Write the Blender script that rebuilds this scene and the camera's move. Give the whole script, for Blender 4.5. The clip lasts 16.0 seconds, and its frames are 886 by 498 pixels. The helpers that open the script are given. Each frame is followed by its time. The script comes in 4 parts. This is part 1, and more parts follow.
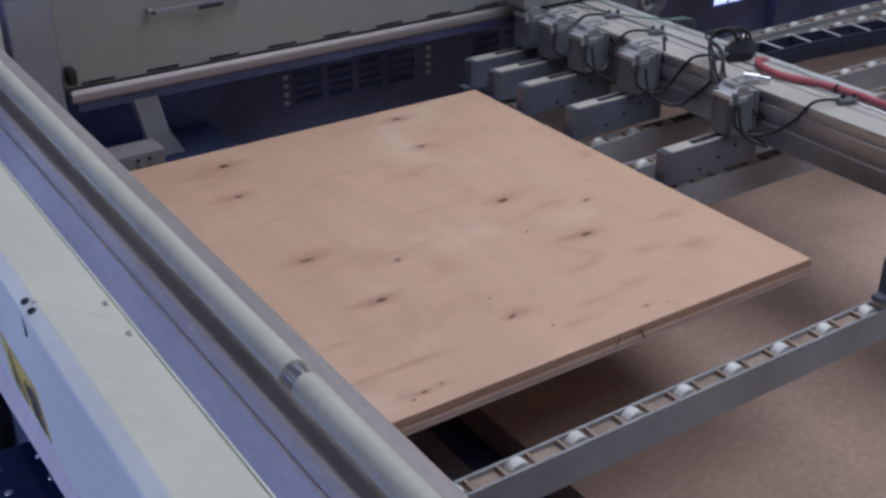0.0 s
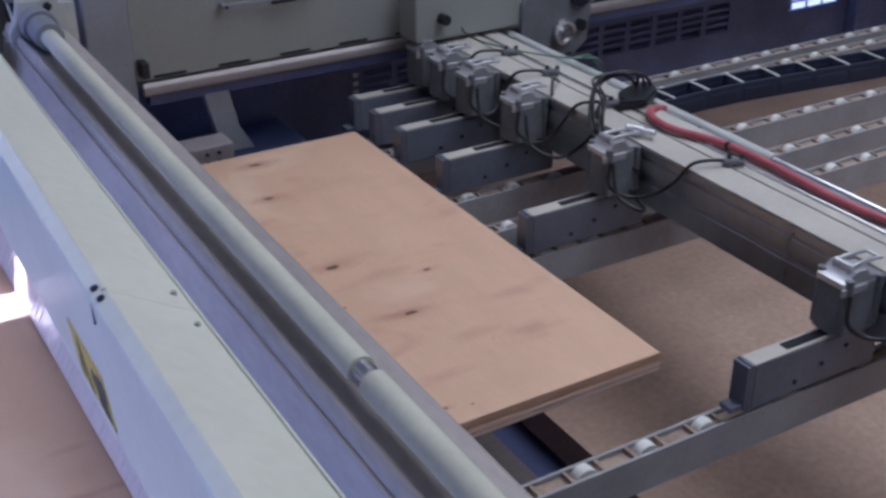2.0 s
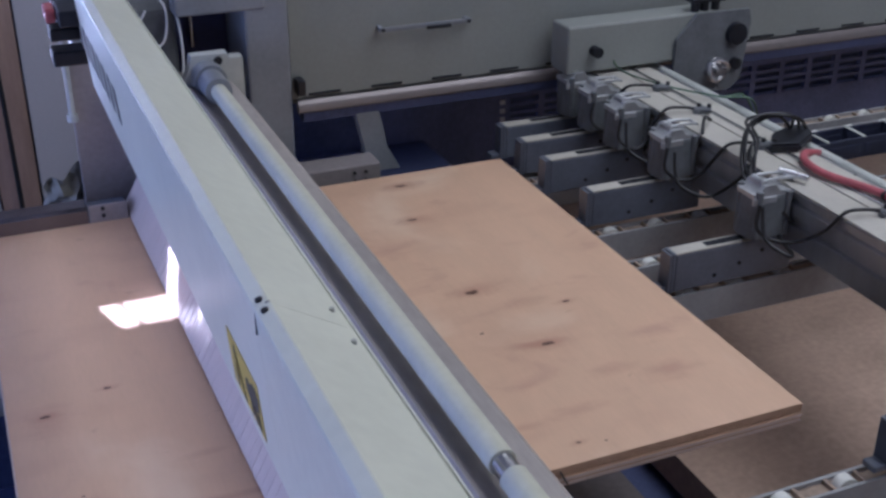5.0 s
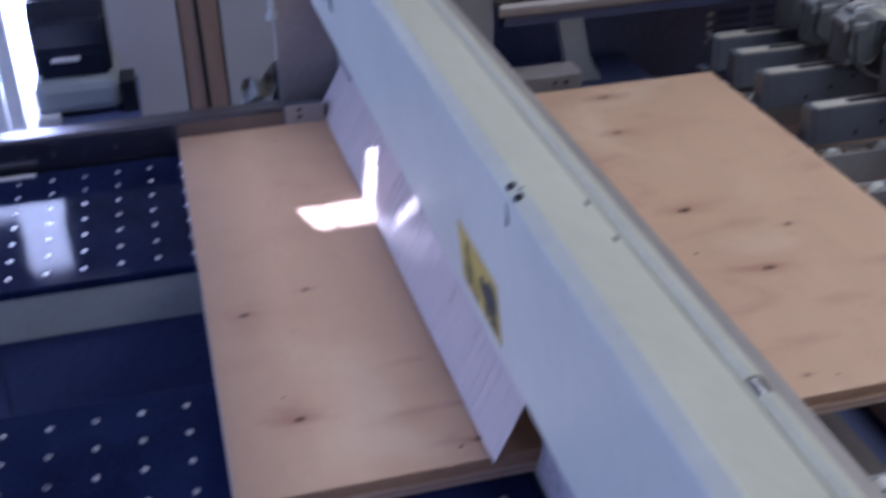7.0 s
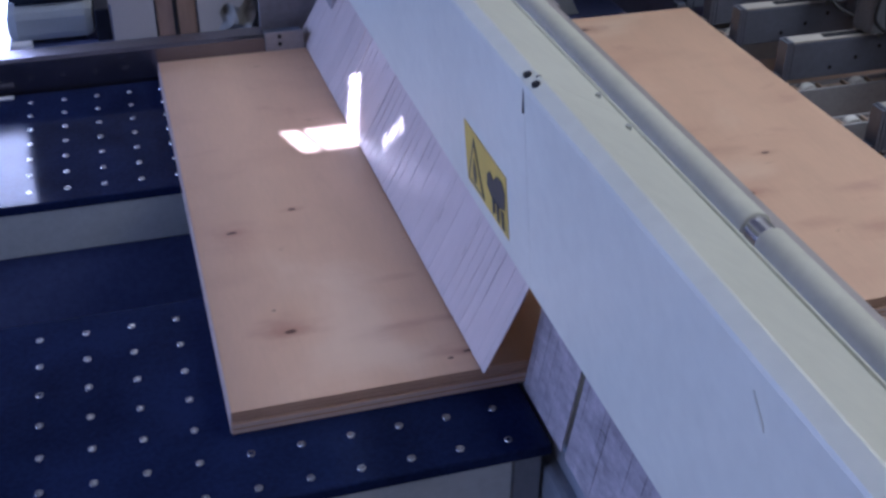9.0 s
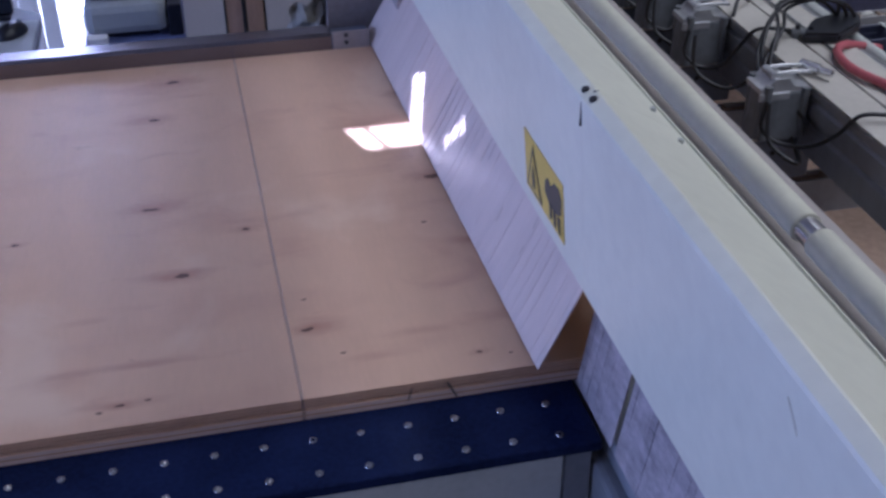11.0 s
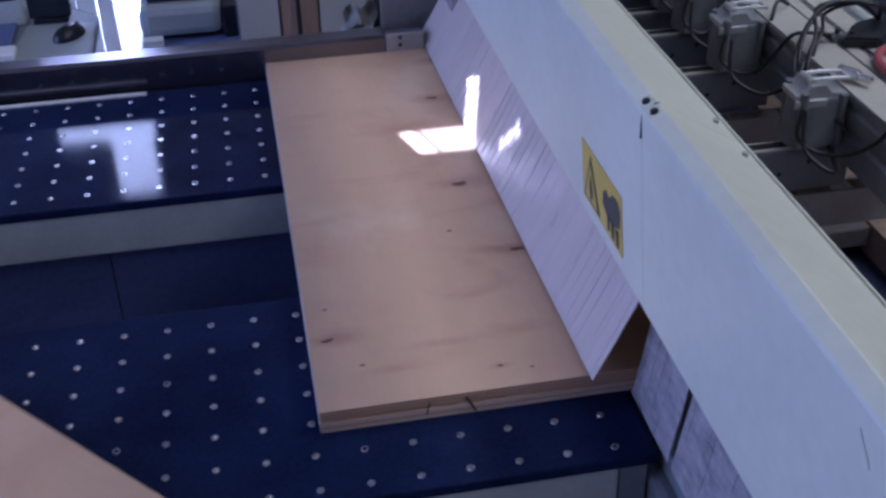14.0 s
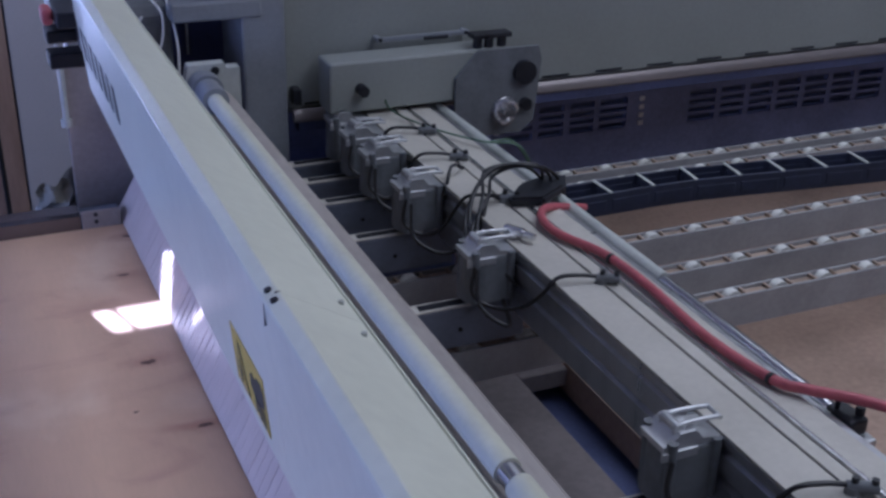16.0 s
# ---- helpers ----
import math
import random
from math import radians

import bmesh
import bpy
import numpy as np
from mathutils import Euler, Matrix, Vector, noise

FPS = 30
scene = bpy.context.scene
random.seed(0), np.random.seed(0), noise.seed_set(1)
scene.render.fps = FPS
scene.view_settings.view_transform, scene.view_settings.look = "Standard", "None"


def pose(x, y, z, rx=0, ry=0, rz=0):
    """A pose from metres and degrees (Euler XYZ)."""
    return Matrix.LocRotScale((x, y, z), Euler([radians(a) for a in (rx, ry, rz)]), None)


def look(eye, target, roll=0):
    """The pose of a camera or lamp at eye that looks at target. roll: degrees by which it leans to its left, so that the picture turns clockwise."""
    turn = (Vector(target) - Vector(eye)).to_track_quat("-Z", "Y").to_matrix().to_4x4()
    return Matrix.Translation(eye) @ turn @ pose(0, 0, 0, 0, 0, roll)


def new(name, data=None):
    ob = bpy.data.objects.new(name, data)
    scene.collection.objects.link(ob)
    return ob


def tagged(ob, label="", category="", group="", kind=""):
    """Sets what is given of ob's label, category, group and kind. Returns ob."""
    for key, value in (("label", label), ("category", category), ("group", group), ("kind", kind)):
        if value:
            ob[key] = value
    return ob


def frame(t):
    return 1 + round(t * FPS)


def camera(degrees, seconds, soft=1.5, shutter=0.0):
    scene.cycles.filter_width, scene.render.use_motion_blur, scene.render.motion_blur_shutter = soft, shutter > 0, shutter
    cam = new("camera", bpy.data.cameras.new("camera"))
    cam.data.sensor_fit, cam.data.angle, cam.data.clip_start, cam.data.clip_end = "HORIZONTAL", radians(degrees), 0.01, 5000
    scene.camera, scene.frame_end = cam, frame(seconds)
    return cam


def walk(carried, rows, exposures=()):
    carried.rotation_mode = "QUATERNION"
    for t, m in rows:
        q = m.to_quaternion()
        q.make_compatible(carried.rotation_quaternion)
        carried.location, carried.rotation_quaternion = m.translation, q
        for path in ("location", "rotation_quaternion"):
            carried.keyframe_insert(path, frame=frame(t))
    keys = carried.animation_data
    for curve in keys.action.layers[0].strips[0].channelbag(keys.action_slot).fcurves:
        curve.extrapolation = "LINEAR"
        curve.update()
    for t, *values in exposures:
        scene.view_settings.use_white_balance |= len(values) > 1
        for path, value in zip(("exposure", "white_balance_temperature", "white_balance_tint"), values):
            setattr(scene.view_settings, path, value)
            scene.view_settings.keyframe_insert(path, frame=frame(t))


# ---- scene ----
cam = camera(42.0, 16.0, soft=2.8, shutter=0.5)
PATH = [
    (0, (-0.176, -2.558, 2.107), (0.802, -1.088, 1.168), -0.1),
    (0.5, (-0.187, -2.569, 2.119), (0.781, -1.085, 1.192), 1.1),
    (1, (-0.19, -2.56, 2.118), (0.788, -1.079, 1.196), 2.1),
    (1.5, (-0.178, -2.546, 2.102), (0.778, -1.055, 1.173), 1.4),
    (2, (-0.173, -2.529, 2.086), (0.716, -1.0, 1.152), -0.3),
    (2.5, (-0.193, -2.528, 2.098), (0.624, -0.954, 1.173), 0.4),
    (3, (-0.208, -2.53, 2.099), (0.528, -0.911, 1.184), 0.1),
    (3.5, (-0.21, -2.532, 2.1), (0.493, -0.895, 1.19), 0.1),
    (6, (-0.194, -2.479, 2.069), (0.504, -0.828, 1.182), 0.5),
    (6.5, (-0.194, -2.423, 2.037), (0.426, -0.746, 1.14), 0.2),
    (7, (-0.249, -2.409, 2.009), (0.170, -0.729, 1.008), -1.5),
    (7.5, (-0.299, -2.417, 1.975), (0.053, -0.770, 0.896), -1.9),
    (8, (-0.303, -2.422, 1.961), (0.146, -0.767, 0.932), 0.1),
    (8.2, (-0.303, -2.420, 1.959), (0.180, -0.776, 0.923), 0.2),
    (10.3, (-0.319, -2.489, 2.010), (0.135, -0.876, 0.910), 0.5),
    (10.5, (-0.319, -2.489, 2.011), (0.115, -0.871, 0.920), 0.6),
    (11, (-0.321, -2.482, 2.012), (0.060, -0.844, 0.930), -0.1),
    (11.5, (-0.335, -2.475, 2.016), (0.006, -0.826, 0.937), -0.1),
    (12, (-0.335, -2.464, 2.015), (-0.028, -0.808, 0.937), -0.7),
    (12.5, (-0.332, -2.461, 2.015), (-0.034, -0.803, 0.937), -0.6),
    (13, (-0.329, -2.460, 2.016), (-0.033, -0.802, 0.938), -0.6),
    (13.5, (-0.324, -2.458, 2.015), (-0.029, -0.801, 0.934), -0.9),
    (14, (-0.319, -2.458, 2.014), (-0.026, -0.804, 0.929), -1.4),
    (14.5, (-0.317, -2.461, 2.017), (0.008, -0.804, 0.945), -1.6),
    (15, (-0.304, -2.465, 2.025), (0.180, -0.787, 1.050), -0.0),
    (15.5, (-0.253, -2.492, 2.056), (0.439, -0.828, 1.19), 1.6),
    (16, (-0.221, -2.508, 2.061), (0.511, -0.857, 1.202), 1.3),
]
PICTURE = [(0, 2.73, 4770, 35), (1.5, 2.76, 4710, 36), (2.5, 2.84, 4770, 34), (3.5, 2.78, 4780, 33), (6.5, 2.69, 4770, 34), (8.0, 2.69, 4700, 34), (11.0, 2.71, 4770, 36), (13.5, 2.57, 4650, 36), (14.5, 2.54, 4630, 36), (16.0, 2.45, 4610, 36)]
walk(cam, [(t, look(eye, target, roll)) for t, eye, target, roll in PATH], exposures=PICTURE)

# ---- light: low sun through an unseen slit, faint sky, added fills west and overhead ----
SUN_DIR = Vector((0.29, -0.957, -0.55)).normalized()
world = bpy.data.worlds.new("world")
scene.world = world
world.use_nodes = True
wn = world.node_tree
sky = wn.nodes.new("ShaderNodeTexSky")
sky.sky_type, sky.sun_disc = "NISHITA", False
sky.sun_elevation, sky.sun_rotation = radians(28.8), radians(-17)
wn.links.new(sky.outputs["Color"], wn.nodes["Background"].inputs["Color"])
wn.nodes["Background"].inputs["Strength"].default_value = 0.02

sun_data = bpy.data.lights.new("sun", "SUN")
sun_data.energy, sun_data.angle, sun_data.color = 5.0, radians(0.22), (1.0, 0.94, 0.84)
sun = new("sun", sun_data)
sun.matrix_world = look((0, 0, 6), Vector((0, 0, 6)) + SUN_DIR)


def area_lamp(name, eye, target, sx, sy, watts, colour):
    data = bpy.data.lights.new(name, "AREA")
    data.shape, data.size, data.size_y, data.energy, data.color = "RECTANGLE", sx, sy, watts, colour
    ob = new(name, data)
    ob.matrix_world = look(eye, target)
    return ob


# bluish fill set before the unseen west opening, for skylight from the left
area_lamp("west_fill_light", (-4.35, -0.6, 1.75), (0, -0.6, 1.2), 4.4, 1.6, 13.0, (0.67, 0.785, 1.0))
# warm fill added under the closed ceiling, which has no fixture there
area_lamp("overhead_fill_light", (2.3, -1.4, 4.1), (2.3, -1.4, 0), 2.4, 5.0, 17, (1.0, 0.95, 0.63))


# ---- materials ----
def mat(name, base, rough=0.5, metal=0.0, vary=0.12, scale=12.0, fine=90.0, bump=0.15, spec=0.5, stain=None, random_by=0.0, stretch=(1, 1, 1), even=False):
    m = bpy.data.materials.new(name)
    m.use_nodes = True
    nt = m.node_tree
    n, l = nt.nodes, nt.links
    p = n["Principled BSDF"]
    tc = n.new("ShaderNodeTexCoord")
    mp = n.new("ShaderNodeMapping")
    mp.inputs["Scale"].default_value = stretch
    l.new(tc.outputs["Object"], mp.inputs["Vector"])
    big, small = n.new("ShaderNodeTexNoise"), n.new("ShaderNodeTexNoise")
    big.inputs["Scale"].default_value, small.inputs["Scale"].default_value = scale, fine
    big.inputs["Detail"].default_value = small.inputs["Detail"].default_value = 5
    for t in (big, small):
        l.new(mp.outputs["Vector"], t.inputs["Vector"])
    mix = n.new("ShaderNodeMix")
    mix.data_type = "RGBA"
    dark = stain or tuple(c * (1 - 2.2 * vary) for c in base)
    lite = tuple(min(1, c * (1 + vary)) for c in base)
    mix.inputs[6].default_value, mix.inputs[7].default_value = (*dark, 1), (*lite, 1)
    add = n.new("ShaderNodeMath")
    add.operation = "MULTIPLY_ADD"
    l.new(small.outputs["Fac"], add.inputs[0])
    add.inputs[1].default_value = 0.5
    l.new(big.outputs["Fac"], add.inputs[2])
    ramp = n.new("ShaderNodeMapRange")
    ramp.inputs["From Min"].default_value, ramp.inputs["From Max"].default_value = 0.45, 0.95
    l.new(add.outputs[0], ramp.inputs["Value"])
    l.new(ramp.outputs["Result"], mix.inputs[0])
    out = mix.outputs[2]
    if random_by:
        info, hsv, sc = n.new("ShaderNodeObjectInfo"), n.new("ShaderNodeHueSaturation"), n.new("ShaderNodeMapRange")
        sc.inputs["To Min"].default_value, sc.inputs["To Max"].default_value = 1 - random_by, 1 + random_by
        l.new(info.outputs["Random"], sc.inputs["Value"])
        l.new(sc.outputs["Result"], hsv.inputs["Value"])
        l.new(out, hsv.inputs["Color"])
        out = hsv.outputs["Color"]
    l.new(out, p.inputs["Base Color"])
    rr = n.new("ShaderNodeMapRange")
    rr.inputs["To Min"].default_value, rr.inputs["To Max"].default_value = max(0.02, rough - 0.08), min(1, rough + 0.1)
    if even:
        rr.inputs["To Min"].default_value, rr.inputs["To Max"].default_value = rough - 0.01, rough + 0.02
    l.new(big.outputs["Fac"], rr.inputs["Value"])
    l.new(rr.outputs["Result"], p.inputs["Roughness"])
    p.inputs["Metallic"].default_value = metal
    p.inputs["Specular IOR Level"].default_value = spec
    if bump:
        b = n.new("ShaderNodeBump")
        b.inputs["Strength"].default_value, b.inputs["Distance"].default_value = bump, 0.002
        l.new(small.outputs["Fac"], b.inputs["Height"])
        l.new(b.outputs["Normal"], p.inputs["Normal"])
    return m


def glow(name, colour, strength):
    m = bpy.data.materials.new(name)
    m.use_nodes = True
    p = m.node_tree.nodes["Principled BSDF"]
    p.inputs["Base Color"].default_value = (0.8, 0.8, 0.8, 1)
    p.inputs["Emission Color"].default_value = (*colour, 1)
    p.inputs["Emission Strength"].default_value = strength
    return m


def plywood(name, knots, smudges, shift=0.0):
    """Rotary-cut birch face: long soft grain along y, pinkish clouds, dark knots with a halo, handling smudges."""
    m = mat(name, (0.665, 0.445, 0.290), rough=0.42, vary=0.035, scale=3.0, fine=30, bump=0.04, stretch=(5, 0.9, 1))
    nt = m.node_tree
    n, l = nt.nodes, nt.links
    p = n["Principled BSDF"]
    n["Mapping"].inputs["Location"].default_value = (shift * 5, 0, 0)
    tc = n.new("ShaderNodeTexCoord")
    out = p.inputs["Base Color"].links[0].from_socket

    def noise(scale, detail, stretch, off, distortion=0.0):
        mp, t = n.new("ShaderNodeMapping"), n.new("ShaderNodeTexNoise")
        mp.inputs["Scale"].default_value = stretch
        mp.inputs["Location"].default_value = (shift * stretch[0] + off, 0.37 * off, 0)
        t.inputs["Scale"].default_value, t.inputs["Detail"].default_value, t.inputs["Distortion"].default_value = scale, detail, distortion
        l.new(tc.outputs["Object"], mp.inputs["Vector"])
        l.new(mp.outputs["Vector"], t.inputs["Vector"])
        return t.outputs["Fac"]

    def blend(fac, lo, hi, amount, colour, falling=False):
        nonlocal out
        r, x = n.new("ShaderNodeMapRange"), n.new("ShaderNodeMix")
        r.interpolation_type = "SMOOTHSTEP"
        r.inputs["From Min"].default_value, r.inputs["From Max"].default_value = lo, hi
        r.inputs["To Min"].default_value, r.inputs["To Max"].default_value = (amount, 0) if falling else (0, amount)
        x.data_type = "RGBA"
        x.inputs[7].default_value = (*colour, 1)
        l.new(fac, r.inputs["Value"])
        l.new(r.outputs["Result"], x.inputs[0])
        l.new(out, x.inputs[6])
        out = x.outputs[2]

    def away(x, y, sx, sy, rough, amount):
        """Distance from a spot in units of its half-axes, its outline frayed by noise."""
        mp, ln, ad = n.new("ShaderNodeMapping"), n.new("ShaderNodeVectorMath"), n.new("ShaderNodeMath")
        mp.inputs["Location"].default_value = (-x / sx, -y / sy, 0)
        mp.inputs["Scale"].default_value = (1 / sx, 1 / sy, 0)
        ln.operation, ad.operation = "LENGTH", "MULTIPLY_ADD"
        l.new(tc.outputs["Object"], mp.inputs["Vector"])
        l.new(mp.outputs["Vector"], ln.inputs[0])
        l.new(rough, ad.inputs[0])
        ad.inputs[1].default_value = amount
        l.new(ln.outputs["Value"], ad.inputs[2])
        return ad.outputs[0]

    blend(noise(5.5, 6, (0.6, 1.3, 1), 0.0), 0.50, 0.80, 0.42, (0.48, 0.28, 0.19))
    blend(noise(6.0, 5, (0.8, 1.3, 1), 6.0, 0.6), 0.58, 0.78, 0.50, (0.42, 0.21, 0.16))
    blend(noise(4.0, 4, (1.0, 0.8, 1), 4.0, 0.4), 0.53, 0.72, 0.62, (0.78, 0.60, 0.43))
    blend(noise(19.0, 5, (0.7, 1.6, 1), 19.0, 0.6), 0.70, 0.82, 0.40, (0.28, 0.15, 0.10))
    soft = noise(26, 6, (0.6, 1.4, 1), 2.0)
    fray = noise(60, 6, (1, 1, 1), 1.0)
    for x, y, sx, sy, amount in smudges:
        blend(away(x, y, sx, sy, soft, 1.5), 0.75, 1.9, amount, (0.40, 0.19, 0.13), True)
    for x, y, r in knots:
        if r > 0.0045:
            blend(away(x, y, r * 3.6, r * 1.5, fray, 1.4), 0.8, 2.3, 0.42, (0.40, 0.19, 0.12), True)
        blend(away(x, y, r * 1.15, r * 0.62, fray, 1.8), 1.45, 2.0, 0.95, (0.10, 0.045, 0.03), True)
    l.new(out, p.inputs["Base Color"])
    return m


M_GUARD = mat("guard_paint", (0.69, 0.70, 0.59), 0.32, vary=0.05, scale=4, fine=60, bump=0.02, even=True)
M_PIPE = mat("pipe_paint", (0.56, 0.56, 0.46), 0.62, vary=0.06, scale=8, bump=0.03)
M_GREY = mat("grey_paint", (0.24, 0.255, 0.285), 0.45, vary=0.10, scale=6, bump=0.06)
M_MIDGREY = mat("mid_grey_plate", (0.24, 0.26, 0.29), 0.35, vary=0.10, scale=5, bump=0.05)
M_LIGHTGREY = mat("light_grey_paint", (0.46, 0.48, 0.46), 0.45, vary=0.08, scale=7, bump=0.05)
M_COVER = mat("cover_paint", (0.27, 0.285, 0.27), 0.5, vary=0.06, scale=3, bump=0.04)
M_NAVY = mat("navy_frame_paint", (0.19, 0.22, 0.40), 0.5, vary=0.18, scale=4, bump=0.06)
M_BLACK = mat("black_plastic", (0.012, 0.013, 0.02), 0.4, vary=0.2, scale=20, bump=0.08)
M_INNER = mat("vent_backing_dark", (0.12, 0.13, 0.20), 0.6, vary=0.1, bump=0)
# shade inside slots and holes, as near-black on solid plates
M_HOLE = mat("slot_shade_black", (0.008, 0.009, 0.016), 0.8, vary=0.1, bump=0)
M_TABLE = mat("black_table_laminate", (0.014, 0.021, 0.066), 0.06, vary=0.25, scale=7, fine=140, bump=0.0, spec=0.075, even=True)
M_SKIRT = mat("dark_skirt_steel", (0.10, 0.12, 0.25), 0.4, vary=0.2, scale=3, bump=0.05)
M_ALU = mat("aluminium", (0.50, 0.51, 0.53), 0.30, metal=0.85, vary=0.06, scale=5, fine=200, bump=0.05, stretch=(1, 8, 1))
M_FENCE = mat("fence_aluminium", (0.21, 0.20, 0.235), 0.17, metal=0.9, vary=0.10, scale=4, fine=120, bump=0.05, stretch=(0.4, 4, 4))
M_TRIM = mat("dull_trim_metal", (0.27, 0.24, 0.24), 0.40, metal=0.40, vary=0.10, scale=3, bump=0.05, stretch=(0.3, 1, 1))
M_CHAIN = mat("chain_plastic", (0.025, 0.03, 0.06), 0.45, vary=0.15, scale=20, bump=0.05)
M_STEEL = mat("bright_steel", (0.70, 0.70, 0.72), 0.22, metal=1.0, vary=0.08, scale=14, bump=0.04)
M_CAST = mat("grey_casting", (0.15, 0.16, 0.175), 0.55, vary=0.12, scale=25, bump=0.25)
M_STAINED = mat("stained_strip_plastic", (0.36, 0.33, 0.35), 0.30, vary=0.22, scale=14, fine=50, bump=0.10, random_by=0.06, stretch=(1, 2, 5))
M_STRIP = mat("curtain_strip_plastic", (0.62, 0.535, 0.49), 0.30, vary=0.03, scale=9, fine=40, bump=0.02, random_by=0.02, stretch=(1, 3, 1))
M_ROLLER = mat("roller_plastic", (0.72, 0.72, 0.68), 0.4, vary=0.08, scale=30, bump=0.03)
M_RAIL = mat("rail_paint", (0.33, 0.33, 0.34), 0.45, vary=0.10, scale=9, bump=0.05)
M_BROWN = mat("dusty_brown_board", (0.46, 0.33, 0.25), 0.7, vary=0.16, scale=2.5, fine=60, bump=0.1)
M_RED = mat("red_hose_rubber", (0.42, 0.10, 0.12), 0.4, vary=0.1, scale=30, bump=0.05)
M_GREEN = mat("green_wire_sheath", (0.13, 0.21, 0.15), 0.5, vary=0.1, bump=0)
M_CABLE = mat("black_cable_rubber", (0.015, 0.015, 0.018), 0.45, vary=0.1, bump=0)
M_YELLOW = mat("yellow_sticker", (0.62, 0.46, 0.09), 0.4, vary=0.05, bump=0)
M_INK = mat("sticker_ink", (0.07, 0.065, 0.06), 0.5, vary=0.05, bump=0)
M_WALL = mat("white_plaster", (0.48, 0.45, 0.42), 0.8, vary=0.05, scale=2, bump=0.15)
M_FLOOR = mat("concrete_floor", (0.24, 0.22, 0.20), 0.7, vary=0.15, scale=2, bump=0.2)
M_WOOD = mat("brown_door_wood", (0.50, 0.34, 0.25), 0.5, vary=0.12, scale=4, fine=40, bump=0.08, stretch=(6, 6, 0.6))
M_FRAMEWHITE = mat("white_window_frame", (0.80, 0.80, 0.80), 0.4, vary=0.04, bump=0.03)
M_DESK = mat("desk_laminate", (0.20, 0.22, 0.27), 0.5, vary=0.06, bump=0.03)
M_PAD = mat("grey_mouse_mat", (0.36, 0.385, 0.39), 0.6, vary=0.05, bump=0.05)
M_SCREEN = mat("screen_glass", (0.015, 0.018, 0.03), 0.12, vary=0.1, bump=0)
M_OUTSIDE = glow("daylight_outside", (0.86, 0.93, 1.0), 1.7)
M_BEAM = mat("pressure_beam_paint", (0.37, 0.335, 0.315), 0.5, vary=0.14, scale=5, bump=0.05, stretch=(1, 0.3, 1))
M_DIRT = mat("dusty_rail_channel", (0.34, 0.26, 0.20), 0.8, vary=0.2, scale=20, bump=0.1)
M_SLOT_GLOW = glow("slot_daylight_glow", (0.86, 0.93, 1.0), 0.14)
M_CLAMP = mat("slate_clamp_paint", (0.13, 0.145, 0.19), 0.42, vary=0.12, scale=9, bump=0.06)
M_RECESS = mat("column_recess_shade", (0.03, 0.036, 0.11), 0.6, vary=0.15, bump=0.0)
M_CREAM = mat("cream_strip_paint", (0.48, 0.46, 0.41), 0.42, vary=0.07, scale=6, bump=0.04)
M_PLATE = mat("warm_grey_plate", (0.30, 0.27, 0.27), 0.4, vary=0.12, scale=5, bump=0.05)
M_DUSTPLATE = mat("dusty_steel_plate", (0.19, 0.165, 0.165), 0.6, vary=0.16, scale=4, fine=60, bump=0.08)
M_FILM = mat("crumpled_film", (0.34, 0.32, 0.26), 0.34, vary=0.12, scale=20, fine=70, bump=0.2)
M_CASTALU = mat("cast_aluminium", (0.52, 0.53, 0.55), 0.34, metal=0.55, vary=0.10, scale=30, bump=0.15)
M_EDGEPALE = mat("pale_plywood_edge", (0.62, 0.52, 0.48), 0.6, vary=0.10, scale=20, fine=120, bump=0.15, stretch=(1, 1, 12))
M_EDGE = mat("plywood_edge", (0.42, 0.27, 0.18), 0.7, vary=0.15, scale=20, fine=120, bump=0.2, stretch=(1, 1, 12))
M_EDGELIGHT = mat("plywood_edge_light_ply", (0.47, 0.31, 0.21), 0.7, vary=0.12, scale=30, bump=0.2)


# ---- building helpers ----
def box(bm, x0, x1, y0, y1, z0, z1, bevel=0.0):
    vs = [bm.verts.new((x, y, z)) for x in (x0, x1) for y in (y0, y1) for z in (z0, z1)]
    fs = [bm.faces.new([vs[i] for i in f]) for f in ((0, 1, 3, 2), (4, 6, 7, 5), (0, 4, 5, 1), (2, 3, 7, 6), (0, 2, 6, 4), (1, 5, 7, 3))]
    if bevel:
        es = list({e for f in fs for e in f.edges})
        bmesh.ops.bevel(bm, geom=es, offset=bevel, segments=2, affect="EDGES", profile=0.5)
    return bm


def rod(bm, a, b, r, seg=16, r2=None, caps=True):
    a, b = Vector(a), Vector(b)
    d = b - a
    m = Matrix.Translation((a + b) / 2) @ d.to_track_quat("Z", "Y").to_matrix().to_4x4()
    bmesh.ops.create_cone(bm, cap_ends=caps, segments=seg, radius1=r, radius2=r if r2 is None else r2, depth=d.length, matrix=m)
    return bm


def prism(bm, outline, axis, a, b):
    """An outline of (u, v) pairs pushed along an axis from a to b: x -> (y, z), y -> (x, z), z -> (x, y)."""
    def at(u, v, w):
        return {"x": (w, u, v), "y": (u, w, v), "z": (u, v, w)}[axis]
    lo = [bm.verts.new(at(u, v, a)) for u, v in outline]
    hi = [bm.verts.new(at(u, v, b)) for u, v in outline]
    k = len(outline)
    bm.faces.new(lo)
    bm.faces.new(list(reversed(hi)))
    for i in range(k):
        bm.faces.new((lo[i], hi[i], hi[(i + 1) % k], lo[(i + 1) % k]))
    bmesh.ops.recalc_face_normals(bm, faces=bm.faces[:])
    return bm


